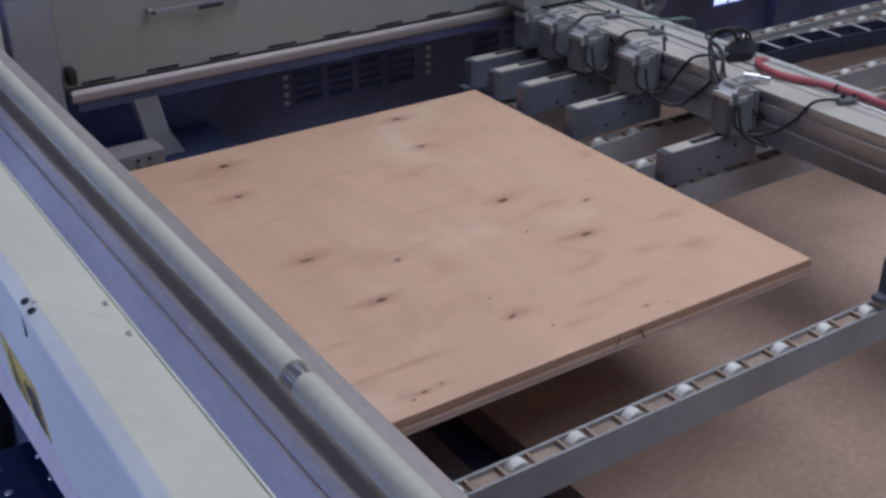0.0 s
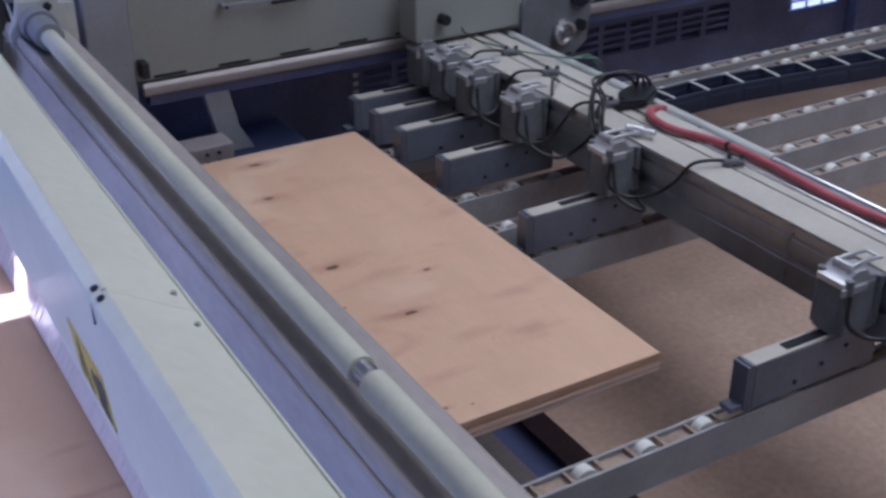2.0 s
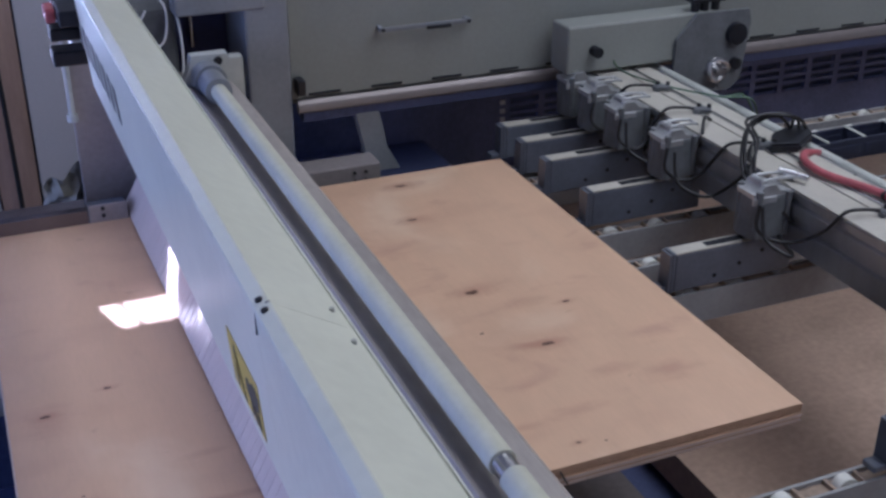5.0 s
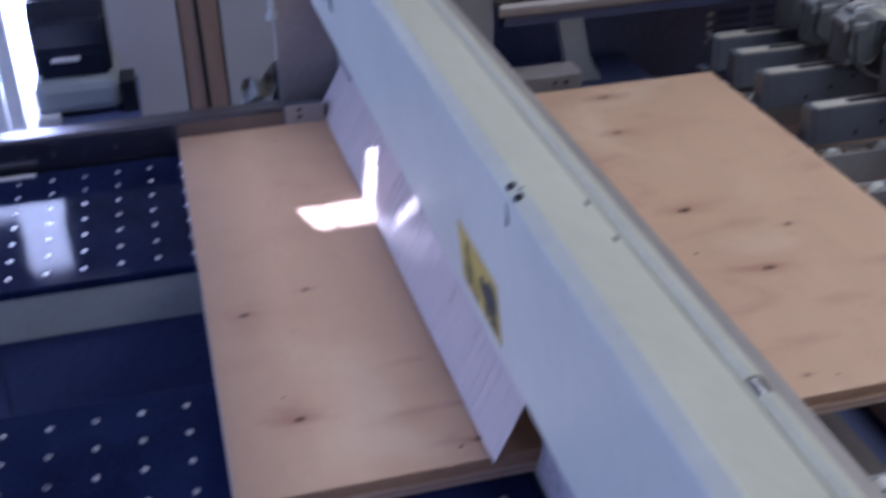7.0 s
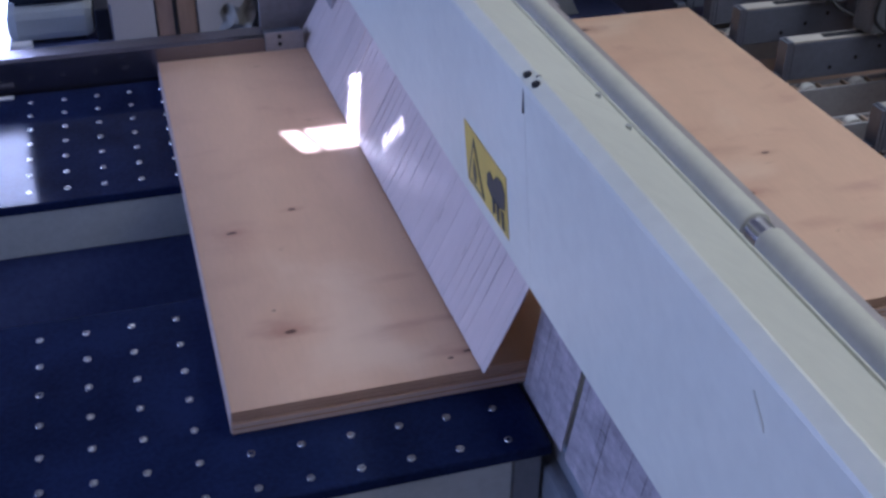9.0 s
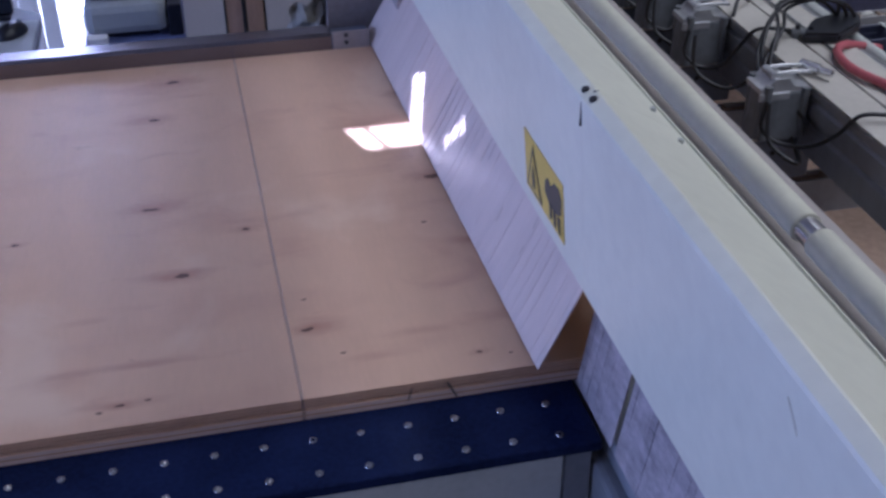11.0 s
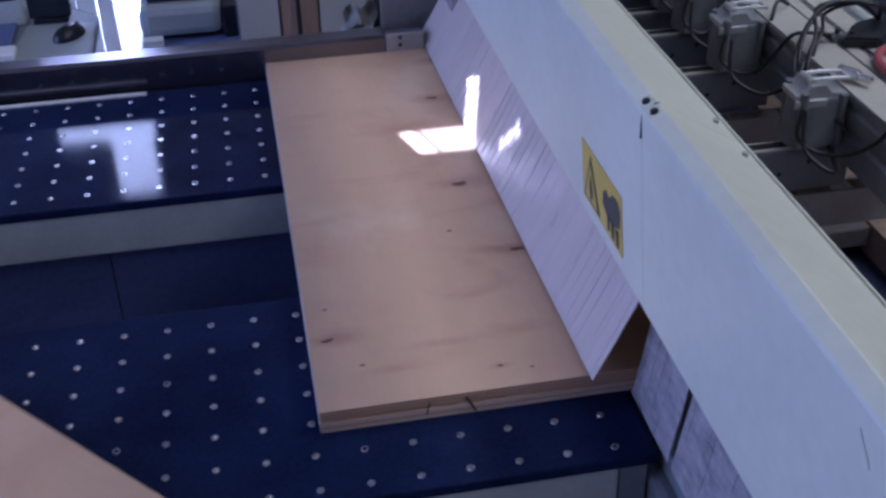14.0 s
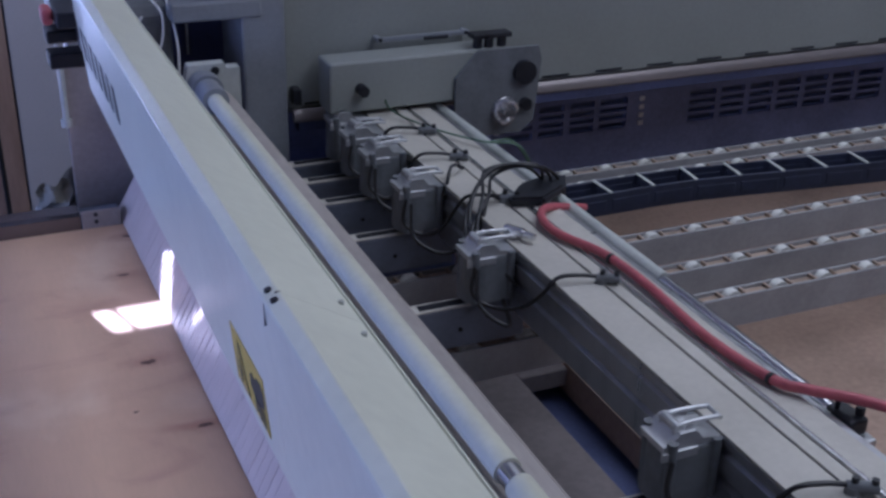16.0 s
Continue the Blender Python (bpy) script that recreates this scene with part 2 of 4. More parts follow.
def tube(bm, pts, r, seg=8, steps=6):
    """A round hose through points, smoothed."""
    pts = [Vector(p) for p in pts]
    line = []
    for i in range(len(pts) - 1):
        p0, p1, p2, p3 = pts[max(i - 1, 0)], pts[i], pts[i + 1], pts[min(i + 2, len(pts) - 1)]
        for s in range(steps):
            t = s / steps
            line.append(0.5 * ((2 * p1) + (p2 - p0) * t + (2 * p0 - 5 * p1 + 4 * p2 - p3) * t * t + (3 * p1 - p0 - 3 * p2 + p3) * t ** 3))
    line.append(pts[-1])
    rings = []
    for i, c in enumerate(line):
        d = (line[min(i + 1, len(line) - 1)] - line[max(i - 1, 0)]).normalized()
        u = d.cross(Vector((0, 0, 1)))
        u = u.normalized() if u.length > 0.05 else Vector((1, 0, 0))
        v = d.cross(u)
        rings.append([bm.verts.new(c + r * (math.cos(a) * u + math.sin(a) * v)) for a in (2 * math.pi * k / seg for k in range(seg))])
    for a, b in zip(rings, rings[1:]):
        for k in range(seg):
            bm.faces.new((a[k], a[(k + 1) % seg], b[(k + 1) % seg], b[k]))
    bm.faces.new(rings[0])
    bm.faces.new(list(reversed(rings[-1])))
    bmesh.ops.recalc_face_normals(bm, faces=bm.faces[:])
    return bm


def B():
    return bmesh.new()


def mesh_of(name, bm, material, smooth=True):
    me = bpy.data.meshes.new(name)
    bm.normal_update()
    # large flat faces stay flat beside their narrow bevels
    smooth_faces = []
    for f in bm.faces:
        a = f.calc_area()
        near = [g for e in f.edges for g in e.link_faces if g is not f and g.normal.dot(f.normal) > 0.78]
        smooth_faces.append(not any(g.calc_area() < a / 6 for g in near))
    bm.to_mesh(me)
    bm.free()
    me.materials.append(material)
    if smooth:
        me.set_sharp_from_angle(angle=radians(38))
        me.polygons.foreach_set("use_smooth", smooth_faces)
    return me


def part(name, bm, material, parent=None, label=""):
    ob = new(name, mesh_of(name, bm, material))
    if parent:
        ob.parent = parent
    return tagged(ob, label)


def thing(name, label, category, group="", kind="", at=(0, 0, 0)):
    ob = new(name)
    ob.location = at
    return tagged(ob, label, category, group, kind)


def solid(name, bm, material, label, category="", kind="structure", group=""):
    return tagged(new(name, mesh_of(name, bm, material)), label, category, group, kind)


# ---- the hall ----
b = B()
box(b, -4.6, 6.0, -6.0, 2.945, -0.12, 0.0)
solid("floor", b, M_FLOOR, "worn grey concrete workshop floor")

SLIT = (-0.921, -0.55, 2.622, 2.690)     # unseen slit cut to shape the sun patch: x0, x1, z0, z1
TOP = (-0.985, -0.77, 2.19, 2.56)
TOPLEFT = (-1.19, -0.985, 2.19, 2.27)
# stepped unseen openings, added to throw a second slanted sliver of sun
SLIVERS = ((-0.824, -0.803, 2.776, 2.806), (-0.817, -0.796, 2.806, 2.838), (-0.810, -0.789, 2.838, 2.868))
DOOR = (-1.06, -0.66, 0.0, 2.05)
b = B()
y0, y1 = 2.4, 2.43
# one box for each cell of the wall that is no opening
HOLES = (SLIT, *SLIVERS, DOOR, TOP, TOPLEFT)
xs = sorted({-4.6, 6.0} | {h[i] for h in HOLES for i in (0, 1)})
zs = sorted({0.0, 4.2} | {h[i] for h in HOLES for i in (2, 3)})
for za, zb in zip(zs, zs[1:]):
    run = xs[0]
    for xa, xb in zip(xs, xs[1:]):
        xm, zm = (xa + xb) / 2, (za + zb) / 2
        if any(h[0] < xm < h[1] and h[2] < zm < h[3] for h in HOLES):
            if xa > run:
                box(b, run, xa, y0, y1, za, zb)
            run = xb
    box(b, run, xs[-1], y0, y1, za, zb)
solid("wall_north", b, M_WALL, "white plastered wall behind the saw")
b = B()
box(b, -0.880, -0.874, 2.41, 2.42, SLIT[2], SLIT[3])
solid("window_1", b, M_FRAMEWHITE, "thin bar in an unseen slit that shapes the sun patch")

WIN_W = (-2.9, 1.7, 0.9, 2.9)            # unseen west window, added to let light in: y0, y1, z0, z1
b = B()
box(b, -4.6, -4.45, -6.0, WIN_W[0], 0, 4.2)
box(b, -4.6, -4.45, WIN_W[1], 2.4, 0, 4.2)
box(b, -4.6, -4.45, WIN_W[0], WIN_W[1], 0, WIN_W[2])
box(b, -4.6, -4.45, WIN_W[0], WIN_W[1], WIN_W[3], 4.2)
solid("wall_west", b, M_WALL, "unseen white wall with an added opening for the west light")
b = B()
for y in (-2.87, -1.37, 0.13, 1.67):
    box(b, -4.56, -4.49, y - 0.03, y + 0.03, 0.9, 2.9)
solid("window_2", b, M_FRAMEWHITE, "unseen white window frame added around the west light")
# south and east walls and ceiling: unseen, added to keep stray sun and sky out
b = B()
box(b, -4.45, 6.0, -6.15, -6.0, 0, 4.2)
solid("wall_south", b, M_WALL, "unseen plain white wall closing the hall to daylight")
b = B()
box(b, 6.0, 6.15, -6.0, 2.55, 0, 4.2)
solid("wall_east", b, M_WALL, "unseen plain white wall closing the hall to daylight")
b = B()
box(b, -4.6, 6.15, -6.15, 2.55, 4.2, 4.35)
solid("ceiling", b, M_WALL, "unseen plain white ceiling closing the hall to daylight")

# glazed door with bright daylight behind it
d = thing("door_1", "white-framed glazed door with bright daylight behind", "door", kind="structure")
for x0, x1, z0, z1 in ((-1.06, -1.005, 0, 2.05), (-1.000, -0.925, 0, 2.05), (-0.918, -0.850, 0, 2.05), (-0.735, -0.66, 0, 2.05), (-0.85, -0.735, 1.99, 2.05)):
    b = B()
    box(b, x0, x1, 2.40, 2.46, z0, z1, 0.006)
    part("door_frame", b, M_FRAMEWHITE, d)
b = B()
for x in (-0.985, -0.785):
    box(b, x, x + 0.015, 2.395, 2.435, 2.28, 2.56)
solid("window_3", b, M_FRAMEWHITE, "small bright window above the glazed door")
b = B()
box(b, -2.6, 0.4, 2.95, 2.96, -0.1, 2.89)
solid("backdrop", b, M_OUTSIDE, "bright overexposed daylight outside the door")

# brown wooden board leaning flat on the north side, a hanging curtain of film beside it
b = B()
box(b, -0.175, -0.03, 1.80, 1.84, 0.0, 2.1, 0.004)
panel = thing("wooden_panel", "tall brown wooden panel standing upright behind the fence", "panel")
part("board", b, M_WOOD, panel)
for x in (-0.181, -0.029):
    b = B()
    box(b, x, x + 0.0055, 1.797, 1.843, 0.0, 2.1)
    part("edge_strip", b, M_BLACK, panel, "black edge strip")
b = B()
tube(b, [(-0.105, 1.775, 0.0), (-0.11, 1.775, 0.7), (-0.125, 1.775, 1.4), (-0.12, 1.775, 2.1)], 0.009)
tagged(new("cable_drop", mesh_of("cable_drop", b, M_CABLE)), "black cable hanging down before the wooden panel", "cable")


# ---- front air tables ----
def air_table(label, y_near, y_far, first_row, pitch, first_col, rows):
    t = thing("air_table", label, "table", "air tables")
    b = B()
    box(b, -1.75, 0.158, y_near, y_far, 0.926, 0.944, 0.003)
    part("table_top", b, M_TABLE, t, "glossy black table top")
    b = B()
    box(b, -1.745, 0.105, y_near + 0.004, y_far - 0.004, 0.835, 0.9255, 0.004)
    part("side_beam", b, M_LIGHTGREY, t, "light grey painted side beam")
    b = B()
    box(b, 0.106, 0.146, y_near + 0.006, y_far - 0.006, 0.83, 0.9255, 0.003)
    part("end_cap", b, M_GREY, t)
    b = B()
    box(b, -1.74, -0.625, y_near + 0.03, y_far - 0.03, 0.30, 0.8345)
    part("skirt_panel", b, M_SKIRT, t, "dark steel skirt panel")
    b = B()
    box(b, -0.622, 0.10, y_near + 0.03, y_far - 0.03, 0.30, 0.8345)
    part("skirt_panel", b, M_SKIRT, t, "dark steel skirt panel")
    for x in (-1.6, -0.7):
        b = B()
        box(b, x - 0.04, x + 0.04, y_near + 0.1, y_far - 0.1, 0.0, 0.2995, 0.004)
        part("leg", b, M_GREY, t)
    # bushing with a ball in the middle
    b = B()
    ring = [[b.verts.new((r * math.cos(a), r * math.sin(a), z)) for a in (2 * math.pi * k / 12 for k in range(12))]
            for r, z in ((0.0058, 0.0), (0.0053, 0.0014), (0.0034, 0.0014), (0.0031, 0.0002))]
    for u, v in zip(ring, ring[1:]):
        for k in range(12):
            b.faces.new((u[k], u[(k + 1) % 12], v[(k + 1) % 12], v[k]))
    nozzle_me = mesh_of("nozzle", b, M_STEEL)
    b = B()
    bmesh.ops.create_icosphere(b, subdivisions=1, radius=0.0028)
    ball_me = mesh_of("nozzle_ball", b, M_STEEL)
    yellow_me = ball_me.copy()
    yellow_me.materials[0] = M_YELLOW
    for r in range(rows):
        for c in range(24):
            n = new("nozzle", nozzle_me)
            n.parent = t
            n.location = (first_col - c * 0.0661, first_row + r * pitch, 0.944)
            if (r * 7 + c * 3) % 11 != 0:
                bl = new("nozzle_ball", yellow_me if (y_near < -1, r, c) == (True, 3, 10) else ball_me)
                bl.parent = n
                bl.location = (0, 0, 0.0004)
    return t


air_table("black air flotation table with rows of steel nozzles", -1.384, -0.915, -1.359, 0.0658, 0.104, 7)
far_table = air_table("black air flotation table beside the aluminium fence", -0.545, -0.058, -0.500, 0.0657, 0.0838, 7)
# steel strip; white paint stands for the bright reflection along it
b = B()
box(b, -1.75, -0.545, -0.0820, -0.0720, 0.9442, 0.9500, 0.0015)
part("edge_strip", b, M_FRAMEWHITE, far_table, "edge strip painted white for its bright reflection")

# machine body below the tables and the saw line
b = B()
box(b, 0.15, 0.45, -2.6, 0.05, 0.25, 0.90, 0.01)
box(b, 0.17, 0.262, -2.6, 0.05, 0.90, 0.942, 0.004)
box(b, 0.318, 0.45, -2.6, 0.05, 0.90, 0.942, 0.004)
box(b, 0.2, 0.42, -2.5, 0.0, 0.0, 0.25)
tagged(new("saw_carriage_body", mesh_of("saw_carriage_body", b, M_MIDGREY)), "grey steel machine body under the saw line", "machine body")

# ---- fence ----
fence = thing("fence", "brushed aluminium side fence along the table edge", "fence")
b = B()
prism(b, [(-0.052, 0.946), (-0.052, 1.012), (-0.045, 1.019), (-0.004, 1.021), (0.002, 1.014), (0.002, 0.90), (-0.040, 0.90)], "x", -1.75, -0.012)
part("fence_bar", b, M_FENCE, fence, "brushed aluminium bar")
b = B()
box(b, -0.010, 0.075, -0.053, -0.046, 0.946, 1.022, 0.002)
part("end_plate", b, M_PLATE, fence, "grey end plate")
b = B()
box(b, -0.0105, 0.074, -0.0455, 0.0, 0.905, 1.012, 0.003)
part("end_block", b, M_CLAMP, fence, "dark end block")
for z in (0.996, 1.013):
    b = B()
    rod(b, (0.021, -0.056, z), (0.021, -0.050, z), 0.0045, 12)
    part("bolt", b, M_BLACK, fence, "dark bolt")
b = B()
box(b, -1.7, 0.07, 0.075, 0.20, 0.0, 0.90, 0.01)
part("fence_support", b, M_SKIRT, fence, "dark steel support")
# crumpled clear film lying on the support
random.seed(11)
b = B()
NX, NZ = 14, 12
sheets = []
for back in (0.0, 0.003):
    grid = []
    for j in range(NZ + 1):
        v = j / NZ
        row = []
        for k in range(NX + 1):
            u = k / NX
            fold = 0.016 * math.sin(u * 9.0 + v * 3.1) + 0.010 * math.sin(u * 21.0 - v * 7.3) + 0.008 * math.sin(v * 15.0 + u * 4.0)
            row.append(b.verts.new((-0.095 + 0.165 * u + 0.02 * v * (0.5 - u) + 0.005 * math.sin(v * 11), 0.125 + fold + back - 0.03 * v, 0.902 + (0.165 - 0.07 * abs(u - 0.6) + 0.012 * math.sin(u * 13)) * v)))
        grid.append(row)
    sheets.append(grid)
for grid, flip in ((sheets[0], False), (sheets[1], True)):
    for lo, hi in zip(grid, grid[1:]):
        for k in range(NX):
            q = (lo[k], lo[k + 1], hi[k + 1], hi[k])
            b.faces.new(tuple(reversed(q)) if flip else q)
tagged(new("plastic_film", mesh_of("plastic_film", b, M_FILM)), "crumpled pale plastic film lying behind the fence", "plastic film")
end = thing("end_panel", "grey sheet-metal end panel beside the fence", "panel")
b = B()
box(b, -0.005, 0.145, 0.062, 0.074, 0.90, 1.34, 0.003)
part("back_sheet", b, M_PLATE, end)
b = B()
box(b, 0.131, 0.145, -0.10, 0.0615, 1.025, 1.34, 0.003)
part("side_sheet", b, M_PLATE, end)

# ---- strip curtain ----
curtain = thing("strip_curtain", "lilac-grey plastic strip curtain touching the board", "curtain")
random.seed(5)


def strip(y0, y1, foot_x, foot_z, lean):
    """One strip: hangs from the top bar, bends outwards and rests its foot on what lies below."""
    b = B()
    rows = []
    for k in range(9):
        s = k / 8
        z = 1.22 + (foot_z - 1.22) * s
        x = 0.198 + (foot_x - 0.198) * (s ** 1.15) + lean * math.sin(s * math.pi) * 0.01
        rows.append((x, z))
    front = [[b.verts.new((x, y, z)) for y in (y0, y1)] for x, z in rows]
    back = [[b.verts.new((x + 0.002, y, z)) for y in (y0, y1)] for x, z in rows]
    for g, flip in ((front, False), (back, True)):
        for u, v in zip(g, g[1:]):
            b.faces.new((u[0], u[1], v[1], v[0]) if flip else (u[0], v[0], v[1], u[1]))
    for i in (0, 1):
        for k in range(len(rows) - 1):
            b.faces.new((front[k][i], back[k][i], back[k + 1][i], front[k + 1][i]))
    b.faces.new((front[-1][0], front[-1][1], back[-1][1], back[-1][0]))
    bmesh.ops.recalc_face_normals(b, faces=b.faces[:])
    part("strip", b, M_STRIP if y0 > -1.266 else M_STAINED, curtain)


y = 0.055
i = 0
slit_done = False
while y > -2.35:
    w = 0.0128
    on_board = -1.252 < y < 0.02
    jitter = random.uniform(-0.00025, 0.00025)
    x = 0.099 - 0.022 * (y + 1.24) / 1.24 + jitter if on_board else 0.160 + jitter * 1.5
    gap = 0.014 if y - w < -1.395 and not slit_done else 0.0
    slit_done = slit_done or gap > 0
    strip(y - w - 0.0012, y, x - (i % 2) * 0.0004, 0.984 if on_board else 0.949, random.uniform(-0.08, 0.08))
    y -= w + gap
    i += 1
b = B()
box(b, 0.196, 0.208, -2.45, 0.055, 1.21, 1.245, 0.002)
part("top_bar", b, M_MIDGREY, curtain, "grey hanging bar")

# ---- guard beam ----
guard = thing("guard_beam", "white enamelled guard beam above the saw line", "guard", at=(0.006, 0, 0))


def lean(b):
    """Sets flat work onto the guard face, which leans inwards towards its foot."""
    for v in b.verts:
        v.co.x += (1.588 - v.co.z) * 0.085
    return b


def guard_half(a, c):
    """Folded sheet: leaning face, narrow top lip, shallow channel and a thin rim."""
    b = B()
    prism(b, [(0.005, 1.388), (-0.012, 1.588), (-0.0108, 1.5912), (0.0010, 1.5972), (0.0030, 1.5972), (0.0048, 1.5945), (0.0780, 1.5512), (0.0790, 1.5532), (0.0808, 1.5528),
              (0.0808, 1.48), (0.0778, 1.48), (0.0770, 1.5465), (0.0015, 1.5905), (-0.006, 1.584), (0.009, 1.394), (0.035, 1.394), (0.035, 1.388)], "y", a, c)
    return b


part("cover", guard_half(-1.6437, -0.33), M_GUARD, guard)
part("cover", guard_half(-2.75, -1.6443), M_GUARD, guard)
for y in (-1.634, -1.654):
    b = B()
    rod(b, (-0.0044, y, 1.5925), (-0.0056, y, 1.5962), 0.0036, 12)
    part("screw", b, M_BLACK, guard, "dark screw")
b = B()
box(b, -0.0122, -0.0090, -1.6444, -1.6436, 1.566, 1.588)
box(b, -0.0015, 0.0030, -1.6444, -1.6436, 1.5955, 1.5976)
part("seam_notch", b, M_INK, guard, "dark notch at the cover joint")
b = B()
prism(b, [(-2.018, 1.572), (-2.023, 1.566), (-2.030, 1.558), (-2.032, 1.552), (-2.027, 1.557), (-2.020, 1.567)], "x", -0.0126, -0.0118)
part("scuff", lean(b), M_PIPE, guard, "small grey scuff mark")
for y in (-1.614, -1.677):
    b = B()
    rod(b, (0.068, y, 1.555), (0.068, y, 1.5605), 0.0026, 10)
    part("rivet", b, M_LIGHTGREY, guard)
b = B()
box(b, -0.0130, -0.0120, -1.586, -1.460, 1.407, 1.474)
sticker = part("sticker", lean(b), M_YELLOW, guard, "yellow hazard sticker")


def mark(outline, m, layer):
    b = B()
    prism(b, outline, "x", -0.0130 - 0.0005 * (layer + 1), -0.0130 - 0.0005 * layer)
    part("pictogram", lean(b), m, sticker)


mark([(-1.464, 1.411), (-1.517, 1.411), (-1.4905, 1.468)], M_INK, 0)
mark([(-1.4705, 1.4145), (-1.5105, 1.4145), (-1.4905, 1.4575)], M_YELLOW, 1)
mark([(-1.488, 1.418), (-1.494, 1.418), (-1.497, 1.429), (-1.491, 1.446), (-1.486, 1.431)], M_INK, 2)
mark([(-1.528, 1.436), (-1.531, 1.450), (-1.540, 1.457), (-1.549, 1.452), (-1.560, 1.462), (-1.575, 1.464), (-1.583, 1.455), (-1.580, 1.436), (-1.566, 1.430), (-1.545, 1.427)], M_INK, 0)
for ya in (-1.543, -1.556, -1.570):
    mark([(ya, 1.431), (ya - 0.008, 1.431), (ya - 0.007, 1.412 + 0.004 * (ya > -1.55)), (ya - 0.001, 1.412)], M_INK, 1)
y = -0.37
for w in (0.032, 0.024, 0.036, 0.027, 0.038, 0.026, 0.032):
    b = B()
    box(b, -0.0128, -0.0121, y - w, y, 1.455, 1.515)
    part("lettering_bar", lean(b), M_INK, guard, "dark grey lettering bar")
    y -= w + 0.028
b = B()
box(b, -0.055, 0.03, -0.25, -0.19, 1.405, 1.435, 0.004)
box(b, -0.055, 0.03, -0.25, -0.19, 1.455, 1.480, 0.004)
box(b, -0.04, 0.05, -0.32, 0.07, 1.50, 1.53, 0.004)
box(b, 0.0, 0.05, -0.36, 0.07, 1.45, 1.50, 0.004)
box(b, 0.01, 0.04, -0.30, 0.07, 1.53, 1.56, 0.004)
part("arm", b, M_BLACK, guard, "black mounting arm")
b = B()
box(b, -0.060, -0.041, -0.275, -0.215, 1.498, 1.526, 0.005)
part("end_cap", b, M_RED, guard, "small red end cap")
b = B()
rod(b, (-0.012, 0.060, 1.20), (-0.012, 0.060, 1.62), 0.007, 12)
rod(b, (-0.012, 0.060, 1.185), (-0.012, 0.060, 1.202), 0.012, 12)
part("hanging_rod", b, M_LIGHTGREY, guard, "white hanging rod")
b = B()
box(b, 0.01, 0.06, 0.075, 0.16, 0.90, 1.62, 0.004)
part("post", b, M_GREY, guard, "grey end post")

# ---- pressure beam: rises and falls ----
press = thing("pressure_beam", "grey pressure beam with a long pipe on top", "pressure beam")
b = B()
prism(b, [(0.213, 1.12), (0.213, 1.25), (0.236, 1.350), (0.242, 1.357), (0.260, 1.346), (0.297, 1.346), (0.308, 1.360), (0.332, 1.360), (0.346, 1.344), (0.346, 1.12)], "y", -2.7, 0.06)
part("beam", b, M_BEAM, press)
for xa, za, xb, zb in ((0.2115, 1.235, 0.2140, 1.241), (0.2275, 1.330, 0.2325, 1.338)):
    b = B()
    box(b, xa, xb, -2.7, 0.06, za, zb, 0.0006)
    part("ridge", b, M_BEAM, press)
b = B()
rod(b, (0.280, -1.570, 1.378), (0.280, -0.06, 1.378), 0.0175, 24)
part("pipe", b, M_PIPE, press, "pale grey pipe")
b = B()
rod(b, (0.280, -2.7, 1.378), (0.280, -1.60, 1.378), 0.0175, 24)
part("pipe", b, M_PIPE, press, "pale grey pipe")
b = B()
rod(b, (0.280, -1.602, 1.378), (0.280, -1.568, 1.378), 0.0148, 24)
part("pipe_joint", b, M_STEEL, press, "dark steel pipe joint")
b = B()
rod(b, (0.280, -0.175, 1.378), (0.280, -0.055, 1.378), 0.029, 24)
rod(b, (0.280, -0.100, 1.378), (0.280, -0.0545, 1.378), 0.036, 24)
part("collar", b, M_GREY, press)
b = B()
prism(b, [(0.225, 1.26), (0.225, 1.36), (0.242, 1.392), (0.250, 1.424), (0.330, 1.424), (0.334, 1.412), (0.364, 1.412), (0.364, 1.26)], "y", -0.054, -0.022)
block = part("slide_block", b, M_LIGHTGREY, press, "light grey sliding block")
b = B()
rod(b, (0.308, -0.060, 1.410), (0.308, -0.053, 1.410), 0.009, 12)
part("bolt", b, M_BLACK, block, "dark bolt")

# ---- end column with slide opening ----
col = thing("end_column", "grey end column with a dark slide opening", "column")
b = B()
box(b, 0.410, 0.515, 0.10, 0.32, 0.0, 1.75, 0.006)
part("column_side", b, M_GREY, col)
b = B()
box(b, 0.09, 0.265, 0.165, 0.36, 0.0, 1.42, 0.03)
part("column_side", b, M_CAST, col)
# sheet closing the slide opening; the shade inside is put into its navy
b = B()
box(b, 0.265, 0.41, 0.30, 0.32, 0.0, 1.75)
part("back_plate", b, M_RECESS, col, "dark navy sheet for the shaded slide opening")
b = B()
box(b, 0.25, 0.46, 0.095, 0.165, 1.385, 1.43, 0.006)
part("crosspiece", b, M_GREY, col)
b = B()
rod(b, (0.318, 0.285, 1.26), (0.318, 0.285, 1.60), 0.006, 10)
part("guide_rod", b, M_STEEL, col)
b = B()
tube(b, [(0.21, 0.15, 1.44), (0.235, 0.13, 1.40), (0.225, 0.12, 1.33), (0.185, 0.12, 1.31), (0.165, 0.13, 1.35), (0.19, 0.13, 1.40)], 0.003)
tube(b, [(0.245, 0.14, 1.45), (0.262, 0.12, 1.35), (0.258, 0.11, 1.25), (0.235, 0.12, 1.20)], 0.003)
part("thin_hose", b, M_FRAMEWHITE, col, "thin white air hose")

